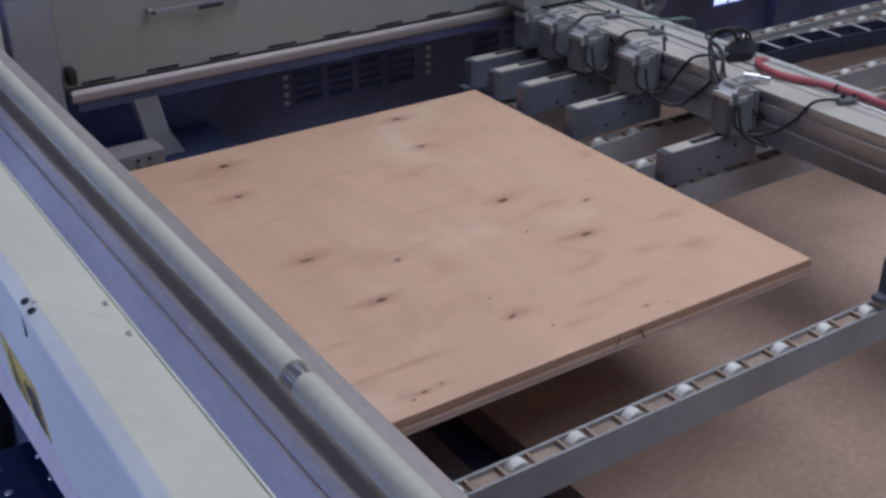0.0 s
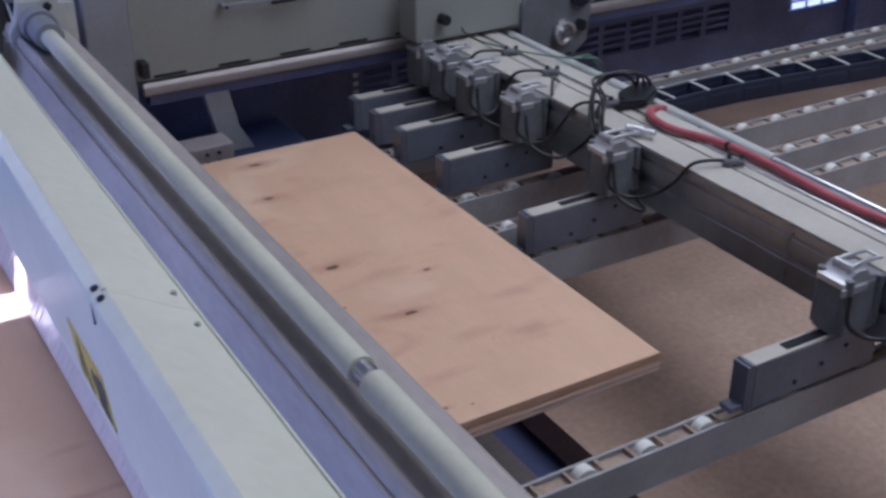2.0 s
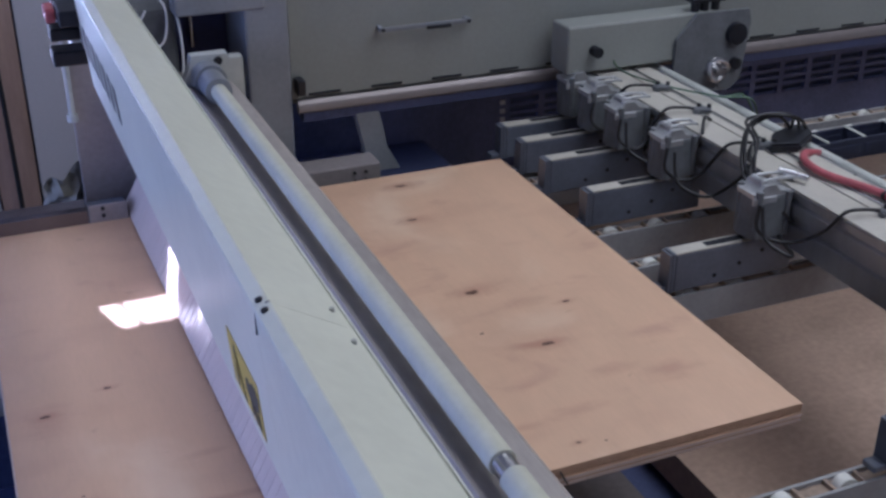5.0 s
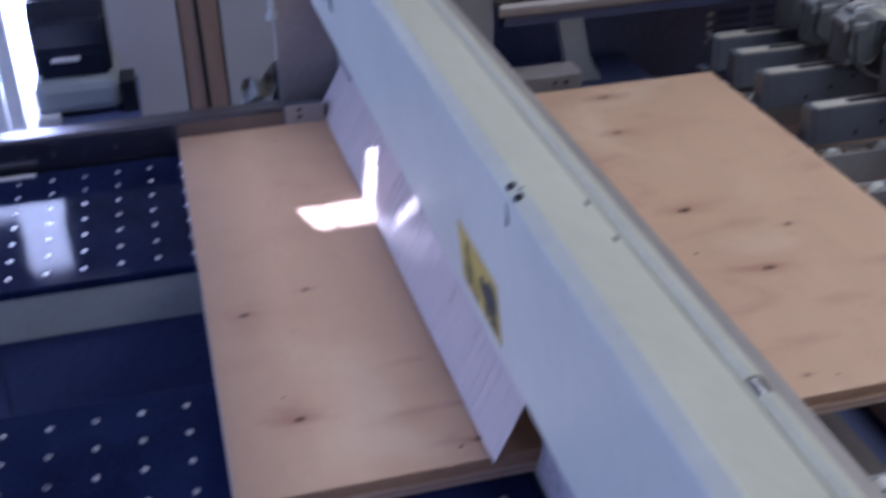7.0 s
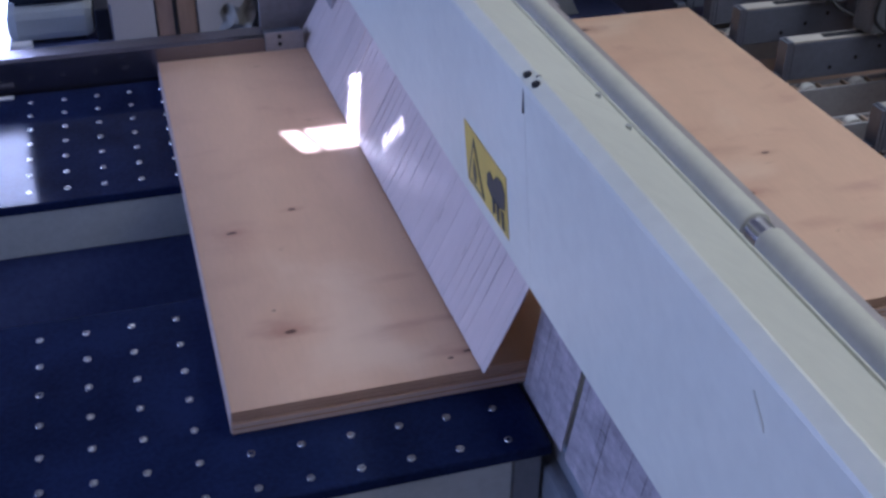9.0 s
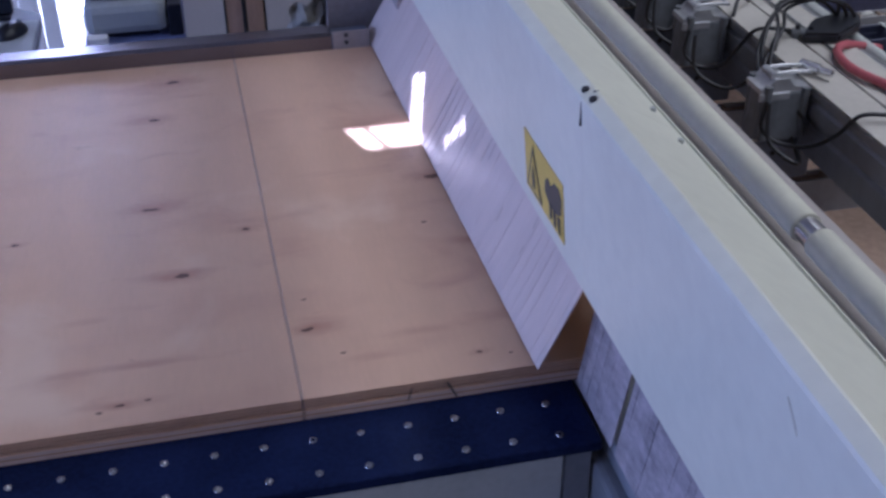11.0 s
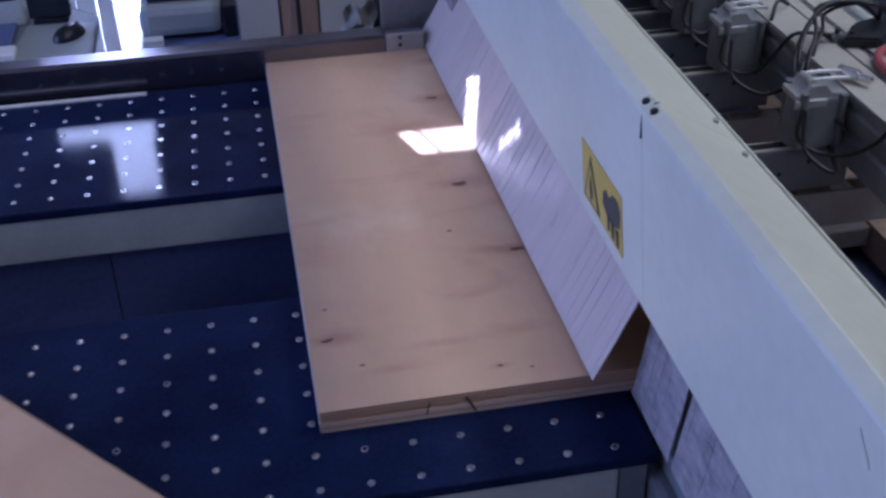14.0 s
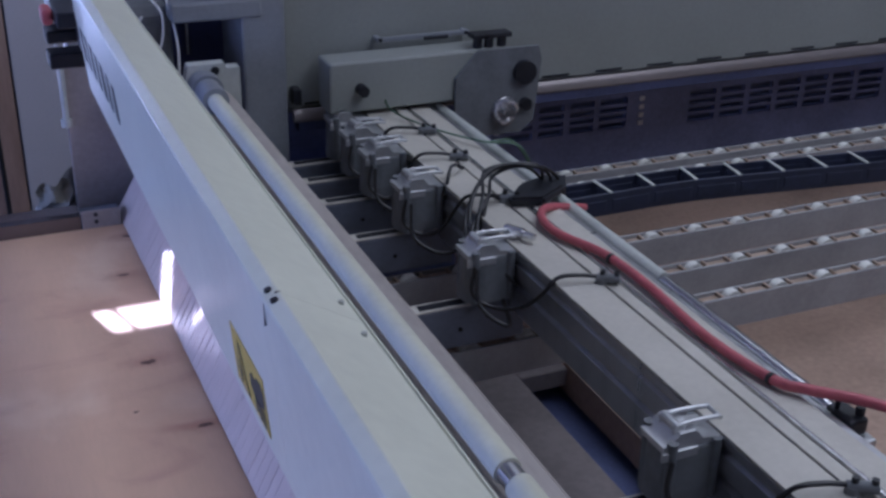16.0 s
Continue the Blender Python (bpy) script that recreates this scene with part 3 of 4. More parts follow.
# ---- rear side frame ----
frame_side = thing("vented_wall", "dark navy machine side frame with vent slots", "machine frame")
VENTS = ((1.285, 1.715, 0.845, 0.945), (1.95, 2.75, 0.835, 0.94), (3.05, 3.30, 0.86, 0.97))
b = B()
x = 0.50
for x0, x1, z0, z1 in VENTS:
    box(b, x, x0, 0.45, 0.47, 0.0, 1.12)
    box(b, x0, x1, 0.45, 0.47, 0.0, z0)
    box(b, x0, x1, 0.45, 0.47, z1, 1.12)
    x = x1
box(b, x, 5.0, 0.45, 0.47, 0.0, 1.12)
part("frame_panel", b, M_NAVY, frame_side)
# sheet added behind the vents; its dark colour gives the slots their shade
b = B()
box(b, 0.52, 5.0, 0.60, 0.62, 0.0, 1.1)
part("vent_backing", b, M_INNER, frame_side, "dark sheet added behind the vent slots")
for (x0, x1, z0, z1), cols in zip(VENTS, (4, 7, 2)):
    for k in range(1, cols):
        b = B()
        xc = x0 + (x1 - x0) * k / cols
        box(b, xc - 0.011, xc + 0.011, 0.4515, 0.469, z0, z1)
        part("vent_bar", b, M_NAVY, frame_side)
    for k in range(1, 4):
        b = B()
        zc = z0 + (z1 - z0) * k / 4
        box(b, x0, x1, 0.453, 0.467, zc - 0.0055, zc + 0.0055)
        part("vent_bar", b, M_NAVY, frame_side)
# daylight in the small end slots is put in as white plates
for xs in (1.258, 1.768):
    for k in range(4):
        b = B()
        box(b, xs - 0.008, xs + 0.008, 0.446, 0.4495, 0.848 + 0.027 * k, 0.862 + 0.027 * k)
        part("bright_slot_plate", b, M_FRAMEWHITE, frame_side, "small white plate standing for a bright slot")
# glowing plates before the third vent carry the daylight behind it
for r in range(3):
    for c in range(3):
        b = B()
        box(b, 3.06 + 0.08 * c, 3.125 + 0.08 * c, 0.446, 0.4495, 0.867 + 0.034 * r, 0.889 + 0.034 * r)
        part("slot", b, M_SLOT_GLOW, frame_side, "glowing plate standing for a daylit slot")
b = B()
box(b, 3.36, 3.42, 0.40, 0.449, 0.0, 1.1, 0.004)
part("upright", b, M_NAVY, frame_side)

cover = thing("side_cover", "off-white sheet-metal side cover with slots and handle", "cover")
b = B()
prism(b, [(0.12, 1.150), (0.12, 1.95), (0.47, 1.95), (0.47, 1.13), (0.14, 1.13)], "x", 0.520, 5.0)
part("cover_sheet", b, M_COVER, cover)
b = B()
prism(b, [(0.106, 1.113), (0.102, 1.118), (0.103, 1.132), (0.107, 1.139), (0.112, 1.144), (0.1185, 1.144), (0.1185, 1.113)], "x", 0.530, 5.0)
part("trim_rail", b, M_TRIM, cover, "dull metal trim rail")
b = B()
prism(b, [(0.116, 1.086), (0.110, 1.1125), (0.16, 1.1125), (0.16, 1.086)], "x", 0.545, 5.0)
part("lower_lip", b, M_SKIRT, cover, "navy lower lip")
# slots are thin near-black plates; the shade in them is their colour
for k in range(26):
    b = B()
    x = 0.562 + 0.165 * k
    box(b, x, x + 0.082, 0.1175, 0.1195, 1.153, 1.159)
    part("slot", b, M_HOLE, cover)
b = B()
box(b, 0.740, 0.990, 0.090, 0.096, 1.300, 1.312, 0.002)
for x in (0.748, 0.982):
    box(b, x - 0.006, x + 0.006, 0.096, 0.121, 1.301, 1.311, 0.001)
handle = part("handle", b, M_GREY, cover, "flat grey bar handle")
for x in (0.750, 0.980):
    b = B()
    rod(b, (x, 0.0865, 1.306), (x, 0.0905, 1.306), 0.005, 10)
    part("bolt", b, M_BLACK, handle, "dark bolt")
# the shadow at the handle, put in as a black strip
b = B()
box(b, 0.865, 0.930, 0.082, 0.0895, 1.297, 1.306, 0.002)
part("handle_shadow", b, M_BLACK, handle, "dark strip for the shadow at the handle")
b = B()
box(b, 0.525, 0.545, 0.08, 0.121, 1.165, 1.205, 0.004)
part("latch", b, M_BLACK, cover, "dark latch")

# side guide bracket by the board
br = thing("side_guide", "grey side guide bracket with bolted plate", "bracket")
b = B()
prism(b, [(0.680, 1.10), (0.742, 1.10), (0.765, 0.99), (0.80, 0.925), (0.70, 0.925), (0.705, 0.99)], "y", 0.115, 0.150)
part("arm", b, M_GREY, br)
b = B()
box(b, 0.50, 0.715, 0.030, 0.110, 0.925, 0.985, 0.004)
part("guide_plate", b, M_PLATE, br, "warm grey bolted plate")
for x in (0.645, 0.675):
    for z in (0.945, 0.967):
        b = B()
        rod(b, (x, 0.025, z), (x, 0.032, z), 0.004, 10)
        part("bolt", b, M_BLACK, br)
b = B()
box(b, 0.52, 1.0, 0.151, 0.44, 0.0, 0.86, 0.01)
part("base", b, M_SKIRT, br, "dark base")


# ---- roller rails ----
def roller_rail(y, x0, x1):
    r = thing("roller_rail", "grey roller rail with white plastic rollers", "rail", "roller rails behind the saw")
    for s in (-1, 1):
        b = B()
        box(b, x0, x1, y + s * 0.0175 - 0.003, y + s * 0.0175 + 0.003, 0.865, 0.939, 0.001)
        part("rail_side", b, M_RAIL, r)
    b = B()
    box(b, x0, x1, y - 0.0145, y + 0.0145, 0.865, 0.930)
    part("rail_web", b, M_DIRT, r, "dusty brown channel")
    b = B()
    rod(b, (0, -0.010, 0), (0, 0.010, 0), 0.021, 20)
    rod(b, (0, -0.0142, 0), (0, 0.0142, 0), 0.007, 10)
    me = mesh_of("roller", b, M_ROLLER)
    b = B()
    box(b, -0.003, 0.003, -0.0143, 0.0143, -0.0048, 0.003)
    tie = mesh_of("tie", b, M_DIRT)
    k = 0
    while x0 + 0.05 + k * 0.1225 < x1:
        ob = new("roller", me)
        ob.parent = r
        ob.location = (x0 + 0.05 + k * 0.1225, y, 0.9235)
        for dx in (-0.030, 0.030):
            tb = new("tie", tie)
            tb.parent = r
            tb.location = (x0 + 0.05 + k * 0.1225 + dx, y, 0.935)
        k += 1
    for x in (4.1,):
        b = B()
        box(b, x - 0.03, x + 0.03, y - 0.02, y + 0.02, 0.501, 0.8645, 0.003)
        part("post", b, M_RAIL, r)


for y, x0 in ((-2.05, 0.440), (-1.402, 0.440), (-0.765, 0.440), (-0.625, 0.93), (-0.455, 0.440), (-0.125, 0.440), (-0.040, 0.440)):
    roller_rail(y, x0, 4.2)

b = B()
box(b, 1.046, 4.05, -2.9, 0.44, 0.52, 0.60)
tagged(new("base_board", mesh_of("base_board", b, M_BROWN)), "dusty brown wooden base board under the roller rails", "board")
b = B()
box(b, 0.46, 5.0, -2.9, 0.44, 0.0, 0.50)
tagged(new("steel_bed", mesh_of("steel_bed", b, M_SKIRT)), "dark navy steel bed behind the saw line", "bed")
b = B()
box(b, 1.06, 5.0, -2.8, 0.40, 0.50, 0.52)
tagged(new("base_support", mesh_of("base_support", b, M_SKIRT)), "dark steel support under the base board", "support")

b = B()
box(b, 0.465, 0.915, -2.9, 0.11, 0.545, 0.595, 0.004)
box(b, 0.915, 1.044, -0.42, 0.11, 0.545, 0.595, 0.004)
for x in (0.52, 0.86):
    box(b, x - 0.03, x + 0.03, -2.8, 0.0, 0.50, 0.545)
tagged(new("base_plate", mesh_of("base_plate", b, M_DUSTPLATE)), "dusty grey steel plate beside the base board", "plate")

# ---- pusher: gantry beam with clamps, cylinders, gearbox, cables (origin at the board's rear edge) ----
pusher = thing("pusher", "aluminium pusher beam with grey clamps and cables", "pusher")
b = B()
prism(b, [(0.302, 1.02), (0.302, 1.070), (0.310, 1.074), (0.310, 1.088), (0.302, 1.092), (0.302, 1.118), (0.309, 1.122), (0.309, 1.128),
          (0.302, 1.132), (0.302, 1.143), (0.485, 1.143), (0.488, 1.138), (0.488, 1.02)], "y", -2.7, 0.12)
part("beam", b, M_ALU, pusher, "aluminium profile beam")
for xa, xb in ((0.303, 0.378), (0.383, 0.408), (0.419, 0.468)):
    b = B()
    box(b, xa, xb, -2.7, 0.12, 1.1432, 1.149, 0.0015)
    part("top_strip", b, M_CREAM, pusher, "cream top strip")
b = B()
box(b, 0.4095, 0.4175, -2.7, 0.12, 1.1432, 1.1535, 0.0025)
part("edge_bead", b, M_STEEL, pusher, "bright aluminium bead")
b = B()
box(b, 0.4885, 0.532, -1.50, 0.10, 1.085, 1.118, 0.003)
part("side_ledge", b, M_ALU, pusher, "aluminium side ledge")
b = B()
rod(b, (0.508, -0.98, 1.132), (0.508, 0.10, 1.132), 0.014, 16)
part("rack_rod", b, M_LIGHTGREY, pusher, "pale rod")
b = B()
rod(b, (0.508, -1.43, 1.130), (0.508, -0.98, 1.130), 0.0115, 16)
part("rack_rod", b, M_STEEL, pusher, "bright steel rod")
b = B()
box(b, 0.208, 0.648, 0.000, 0.090, 1.160, 1.285, 0.006)
gear = part("gearbox", b, M_COVER, pusher, "light grey gearbox housing")
b = B()
prism(b, [(0.53, 1.12), (0.59, 1.062), (0.715, 1.062), (0.750, 1.09), (0.765, 1.25), (0.755, 1.285), (0.59, 1.285), (0.53, 1.22)], "y", -0.012, -0.001)
part("side_plate", b, M_CAST, gear)
# two black knobs, then a near-black disc standing for a shaded hole
for x, z, r, m in ((0.715, 1.222, 0.030, M_BLACK), (0.722, 1.138, 0.016, M_BLACK), (0.285, 1.218, 0.014, M_HOLE)):
    b = B()
    rod(b, (x, -0.028, z), (x, 0.001, z), r, 20)
    part("gear_disc", b, m, gear, "black disc for a knob or hole")
b = B()
rod(b, (0.664, -0.020, 1.126), (0.664, -0.012, 1.126), 0.036, 20)
tube(b, [(0.664 + 0.029 * math.cos(q), -0.026 - 0.006 * math.sin(2 * q), 1.126 + 0.029 * math.sin(q)) for q in (0.35 * k for k in range(17))], 0.0062, 8, 2)
rod(b, (0.664, -0.040, 1.126), (0.664, -0.020, 1.126), 0.011, 12)
part("flange", b, M_STEEL, gear)
for x in (0.60, 0.63, 0.665):
    b = B()
    rod(b, (x, 0.02, 1.285), (x, 0.02, 1.315), 0.012, 12)
    box(b, x - 0.02, x + 0.02, 0.0, 0.04, 1.31, 1.322, 0.002)
    part("valve", b, M_BLACK, gear, "small dark valve")


def clamp(y):
    c = part("clamp", box(B(), 0.042, 0.335, y - 0.017, y + 0.017, 0.953, 1.038, 0.004), M_CLAMP, pusher, "slate grey steel clamp body")
    b = B()
    box(b, 0.0335, 0.041, y - 0.018, y + 0.018, 0.953, 1.043, 0.0015)
    box(b, 0.026, 0.0325, y - 0.018, y + 0.018, 0.956, 1.041, 0.0015)
    box(b, 0.002, 0.026, y - 0.014, y + 0.014, 0.956, 0.968, 0.002)
    part("jaw", b, M_CLAMP, c, "grey steel jaw")
    b = B()
    box(b, 0.042, 0.33, y - 0.0165, y + 0.0165, 1.0385, 1.042, 0.001)
    part("top_strip", b, M_CREAM, c)
    # slot and holes below are near-black plates in place of shaded openings
    b = B()
    box(b, 0.120, 0.235, y - 0.009, y + 0.009, 1.0415, 1.0435)
    part("slot", b, M_HOLE, c)
    for x, z in ((0.14, 0.975), (0.255, 1.012), (0.20, 0.992)):
        b = B()
        rod(b, (x, y - 0.0185, z), (x, y - 0.0168, z), 0.0045, 10)
        part("hole", b, M_HOLE, c)
    b = B()
    ring = [2 * math.pi * (k + 0.5) / 20 for k in range(20)]
    fx = [math.copysign(abs(math.cos(q)) ** 0.62, math.cos(q)) for q in ring]
    fy = [math.copysign(abs(math.sin(q)) ** 0.62, math.sin(q)) for q in ring]
    flare = [[b.verts.new((0.2555 + k * 0.047 * u, y + k * 0.034 * v, z)) for u, v in zip(fx, fy)] for k, z in ((1.10, 1.050), (1.09, 1.066), (1.02, 1.084), (0.98, 1.136), (0.94, 1.140))]
    for lo, hi in zip(flare, flare[1:]):
        for q in range(20):
            b.faces.new((lo[q], lo[(q + 1) % 20], hi[(q + 1) % 20], hi[q]))
    b.faces.new(list(reversed(flare[0])))
    b.faces.new(flare[-1])
    rod(b, (0.25, y, 1.03), (0.25, y, 1.066), 0.018, 12)
    for s in (-1, 1):
        rod(b, (0.220, y + s * 0.030, 1.05), (0.220, y + s * 0.030, 1.154), 0.008, 10)
        rod(b, (0.293, y + s * 0.030, 1.05), (0.293, y + s * 0.030, 1.146), 0.008, 10)
    cy = part("cylinder", b, M_CAST, c, "grey pneumatic cylinder")
    b = B()
    prism(b, [(0.206, 1.138), (0.206, 1.148), (0.218, 1.150), (0.232, 1.165), (0.258, 1.165), (0.27, 1.150), (0.30, 1.146), (0.303, 1.138)], "y", y - 0.029, y + 0.029)
    rod(b, (0.235, y - 0.020, 1.166), (0.235, y + 0.020, 1.166), 0.008, 10)
    for s in (-1, 1):
        tube(b, [(0.228, y + s * 0.016, 1.150), (0.234, y + s * 0.016, 1.168), (0.262, y + s * 0.015, 1.171), (0.304, y + s * 0.014, 1.168)], 0.0036, 8, 3)
    rod(b, (0.304, y - 0.018, 1.168), (0.304, y + 0.018, 1.168), 0.0036, 8)
    box(b, 0.203, 0.262, y - 0.0335, y - 0.0275, 1.126, 1.141, 0.002)
    part("cap", b, M_CASTALU, cy, "bright cast cap with a bent bracket")


CLAMPS = (0.020, -0.095, -0.228, -0.432, -0.772, -1.412, -2.10)
for y in CLAMPS:
    clamp(y)
for y, yp in zip(CLAMPS[1:], (-0.17, -0.35, -0.60, -0.985, -1.62, -2.3)):
    b = B()
    tube(b, [(0.215, y - 0.040, 1.130), (0.205, y - 0.052, 1.085), (0.235, y - 0.075, 1.062), (0.268, (y + yp) / 2 - 0.01, 1.075), (0.287, yp + 0.055, 1.115), (0.305, yp + 0.030, 1.160), (0.345, yp + 0.018, 1.164), (0.376, yp + 0.008, 1.160)], 0.0039)
    part("air_hose", b, M_CABLE, pusher, "black air hose")
    b = B()
    rod(b, (0.372, yp + 0.010, 1.158), (0.405, yp - 0.012, 1.160), 0.0085, 12)
    rod(b, (0.378, yp + 0.006, 1.149), (0.378, yp + 0.006, 1.160), 0.010, 12)
    part("fitting", b, M_CAST, pusher)
    b = B()
    rod(b, (0.400, yp - 0.009, 1.166), (0.400, yp - 0.009, 1.174), 0.005, 10)
    rod(b, (0.380, yp + 0.005, 1.166), (0.380, yp + 0.005, 1.174), 0.005, 10)
    part("plug", b, M_BLACK, pusher)
random.seed(3)
for k in range(4):
    b = B()
    w = [random.uniform(-0.022, 0.022) for _ in range(6)]
    tube(b, [(0.30, -0.80 + w[0], 1.08), (0.235 + w[1], -0.74 + w[2], 1.15), (0.30 + w[3], -0.66 + w[0], 1.20 + w[1] / 2), (0.365 + w[2], -0.585 + w[4], 1.212 + w[5] / 2),
             (0.455 + w[5], -0.575 + w[3], 1.205 + w[4] / 2), (0.53 + w[0], -0.54 + w[1], 1.13), (0.60, -0.44 + w[2] / 2, 1.03)], 0.0035)
    part("loose_cable", b, M_CABLE, pusher, "black loose cable")
for y0, y1 in ((-0.46, -0.62), (-0.78, -0.62), (-0.25, -0.44)):
    b = B()
    tube(b, [(0.215, y0 - 0.04, 1.13), (0.21, y0 - 0.07, 1.07), (0.25, y0 - 0.11, 1.045), (0.29, (y0 + y1) / 2 - 0.05, 1.06), (0.30, y1 - 0.03, 1.13), (0.33, y1, 1.175), (0.37, y1 + 0.03, 1.155)], 0.004)
    part("loose_cable", b, M_CABLE, pusher, "black loose cable")
b = B()
prism(b, [(0.48, -0.66), (0.55, -0.50), (0.60, -0.46), (0.63, -0.40), (0.56, -0.42), (0.49, -0.55)], "z", 1.06, 1.10)
part("chain_anchor", b, M_BLACK, pusher, "black chain anchor")
b = B()
prism(b, [(0.372, -0.628), (0.430, -0.560), (0.500, -0.535), (0.538, -0.548), (0.512, -0.602), (0.440, -0.648)], "z", 1.150, 1.170)
bmesh.ops.bevel(b, geom=b.edges[:], offset=0.005, segments=2, affect="EDGES")
part("cable_wrap", b, M_BLACK, pusher, "black cable wrap")
b = B()
rod(b, (0.310, -0.742, 1.163), (0.330, -0.775, 1.163), 0.0105, 12)
rod(b, (0.330, -0.775, 1.163), (0.342, -0.797, 1.163), 0.007, 12)
rod(b, (0.318, -0.755, 1.145), (0.318, -0.755, 1.163), 0.007, 10)
part("fitting", b, M_STEEL, pusher, "bright metal hose fitting")
for k in range(2):
    b = B()
    tube(b, [(0.36, 0.03, 1.22), (0.35, -0.02, 1.17), (0.40, -0.15, 1.158), (0.47, -0.30, 1.165), (0.54, -0.31 - 0.03 * k, 1.16), (0.62, -0.27, 1.06)], 0.0025)
    part("green_wire", b, M_GREEN, pusher, "green sheathed wire")
b = B()
tube(b, [(0.570, -0.590, 1.105), (0.495, -0.645, 1.140), (0.430, -0.676, 1.160), (0.397, -0.722, 1.162), (0.394, -0.793, 1.161), (0.430, -0.905, 1.161), (0.436, -1.045, 1.161), (0.426, -1.227, 1.161), (0.444, -1.365, 1.161),
         (0.471, -1.412, 1.164), (0.527, -1.488, 1.172), (0.600, -1.60, 1.165), (0.61, -1.9, 1.15), (0.50, -2.6, 1.165)], 0.0085, 12)
part("red_hose", b, M_RED, pusher, "red rubber air hose")
for y, x in ((-0.920, 0.431), (-1.36, 0.443)):
    b = B()
    rod(b, (x, y, 1.161), (x, y - 0.007, 1.161), 0.0100, 12)
    part("cable_tie", b, M_CABLE, pusher)
b = B()
box(b, 0.492, 0.526, -1.485, -1.43, 1.1185, 1.146, 0.005)
rod(b, (0.500, -1.445, 1.146), (0.500, -1.445, 1.172), 0.004, 10)
rod(b, (0.520, -1.470, 1.146), (0.520, -1.470, 1.158), 0.007, 10)
part("rod_end", b, M_BLACK, pusher, "dark rod end block")

# ---- energy chain lying behind the pusher ----
chain = thing("energy_chain", "black plastic cable chain with open links", "cable chain")
n = 0
pts = [(0.512, -0.540), (0.560, -0.430), (0.655, -0.362)]
while pts[-1][0] < 3.2:
    pts.append((pts[-1][0] + 0.120, -0.360 - 0.105 * max(0.0, pts[-1][0] - 0.85) + 0.004 * math.sin(n * 0.7)))
    n += 1
for (xa, ya), (xb, yb) in zip(pts, pts[1:]):
    d = Vector((xb - xa, yb - ya, 0))
    m = Matrix.Translation((xa, ya, 0.962)) @ Matrix.Rotation(math.atan2(d.y, d.x), 4, "Z")
    L = d.length
    b = B()
    for s in (0, 0.076):
        box(b, 0.0, L + 0.004, s - 0.004, s + 0.004, 0.0, 0.056, 0.002)
        box(b, 0.010, L - 0.006, s - 0.0055, s + 0.0055, 0.012, 0.040, 0.002)
    box(b, 0, L, 0.0, 0.076, 0.0, 0.004)
    b.transform(m)
    link = part("link", b, M_CHAIN, chain)
    b = B()
    box(b, 0.0, 0.009, -0.005, 0.081, 0.056, 0.0595, 0.001)
    b.transform(m)
    part("crossbar", b, M_LIGHTGREY, link, "grey crossbar")


# ---- desk behind the fence ----
desk = thing("control_desk", "dark grey operator desk behind the fence", "desk")
b = B()
prism(b, [(-2.0, 0.40), (-0.742, 0.40), (-0.742, 0.95), (-0.765, 0.985), (-0.95, 1.15), (-2.0, 1.15)], "z", 0.725, 0.748)
part("desk_top", b, M_DESK, desk)
for x in (-1.9, -0.80):
    b = B()
    box(b, x - 0.03, x + 0.03, 0.45, 0.94, 0.0, 0.7245, 0.004)
    part("leg", b, M_SKIRT, desk)
b = B()
prism(b, [(-0.97, 0.66), (-0.752, 0.655), (-0.746, 0.90), (-0.94, 0.915)], "z", 0.7485, 0.7525)
tagged(new("mouse_mat", mesh_of("mouse_mat", b, M_PAD)), "pale grey mouse mat on the desk", "mouse mat")
b = B()
bmesh.ops.create_uvsphere(b, u_segments=20, v_segments=12, radius=1)
bmesh.ops.delete(b, geom=[v for v in b.verts if v.co.z < -0.01], context="VERTS")
for v in b.verts:
    v.co = Vector((v.co.x * 0.033 * (1 - 0.12 * v.co.y), v.co.y * 0.057, v.co.z * 0.036))
b.transform(Matrix.Translation((-0.812, 0.80, 0.753)) @ Matrix.Rotation(radians(-38), 4, "Z"))
mouse = thing("computer_mouse", "black computer mouse on the grey mat", "mouse")
part("body", b, M_BLACK, mouse)
b = B()
rod(b, (-0.792, 0.818, 0.784), (-0.788, 0.824, 0.784), 0.006, 10)
part("wheel", b, M_GREY, mouse)
mon = thing("monitor", "black flat monitor standing on the desk", "monitor")
b = B()
box(b, -0.935, -0.815, 0.93, 0.96, 0.765, 1.16, 0.006)
part("screen", b, M_SCREEN, mon)
b = B()
box(b, -0.925, -0.825, 0.925, 1.05, 0.7485, 0.764, 0.004)
part("foot", b, M_BLACK, mon)
lap = thing("keyboard", "dark keyboard with a pale palm rest", "keyboard")
b = B()
box(b, -1.35, -0.965, 0.74, 0.90, 0.7485, 0.772, 0.004)
part("body", b, M_SKIRT, lap)
b = B()
box(b, -1.35, -0.95, 0.665, 0.735, 0.7485, 0.770, 0.006)
part("palm_rest", b, M_FRAMEWHITE, lap, "pale palm rest")
pc = thing("computer_case", "pale grey computer case beside the monitor", "computer")
b = B()
box(b, -1.40, -0.945, 0.925, 1.10, 0.7485, 1.05, 0.008)
part("case", b, M_LIGHTGREY, pc)
b = B()
box(b, -1.30, -0.96, 0.918, 0.9245, 0.83, 1.03, 0.003)
part("front", b, M_SCREEN, pc, "dark front panel")
stand = thing("printer_stand", "narrow dark steel stand under the label printer", "stand")
b = B()
box(b, -0.61, -0.33, 0.66, 0.99, 0.732, 0.748, 0.003)
part("shelf", b, M_SKIRT, stand)
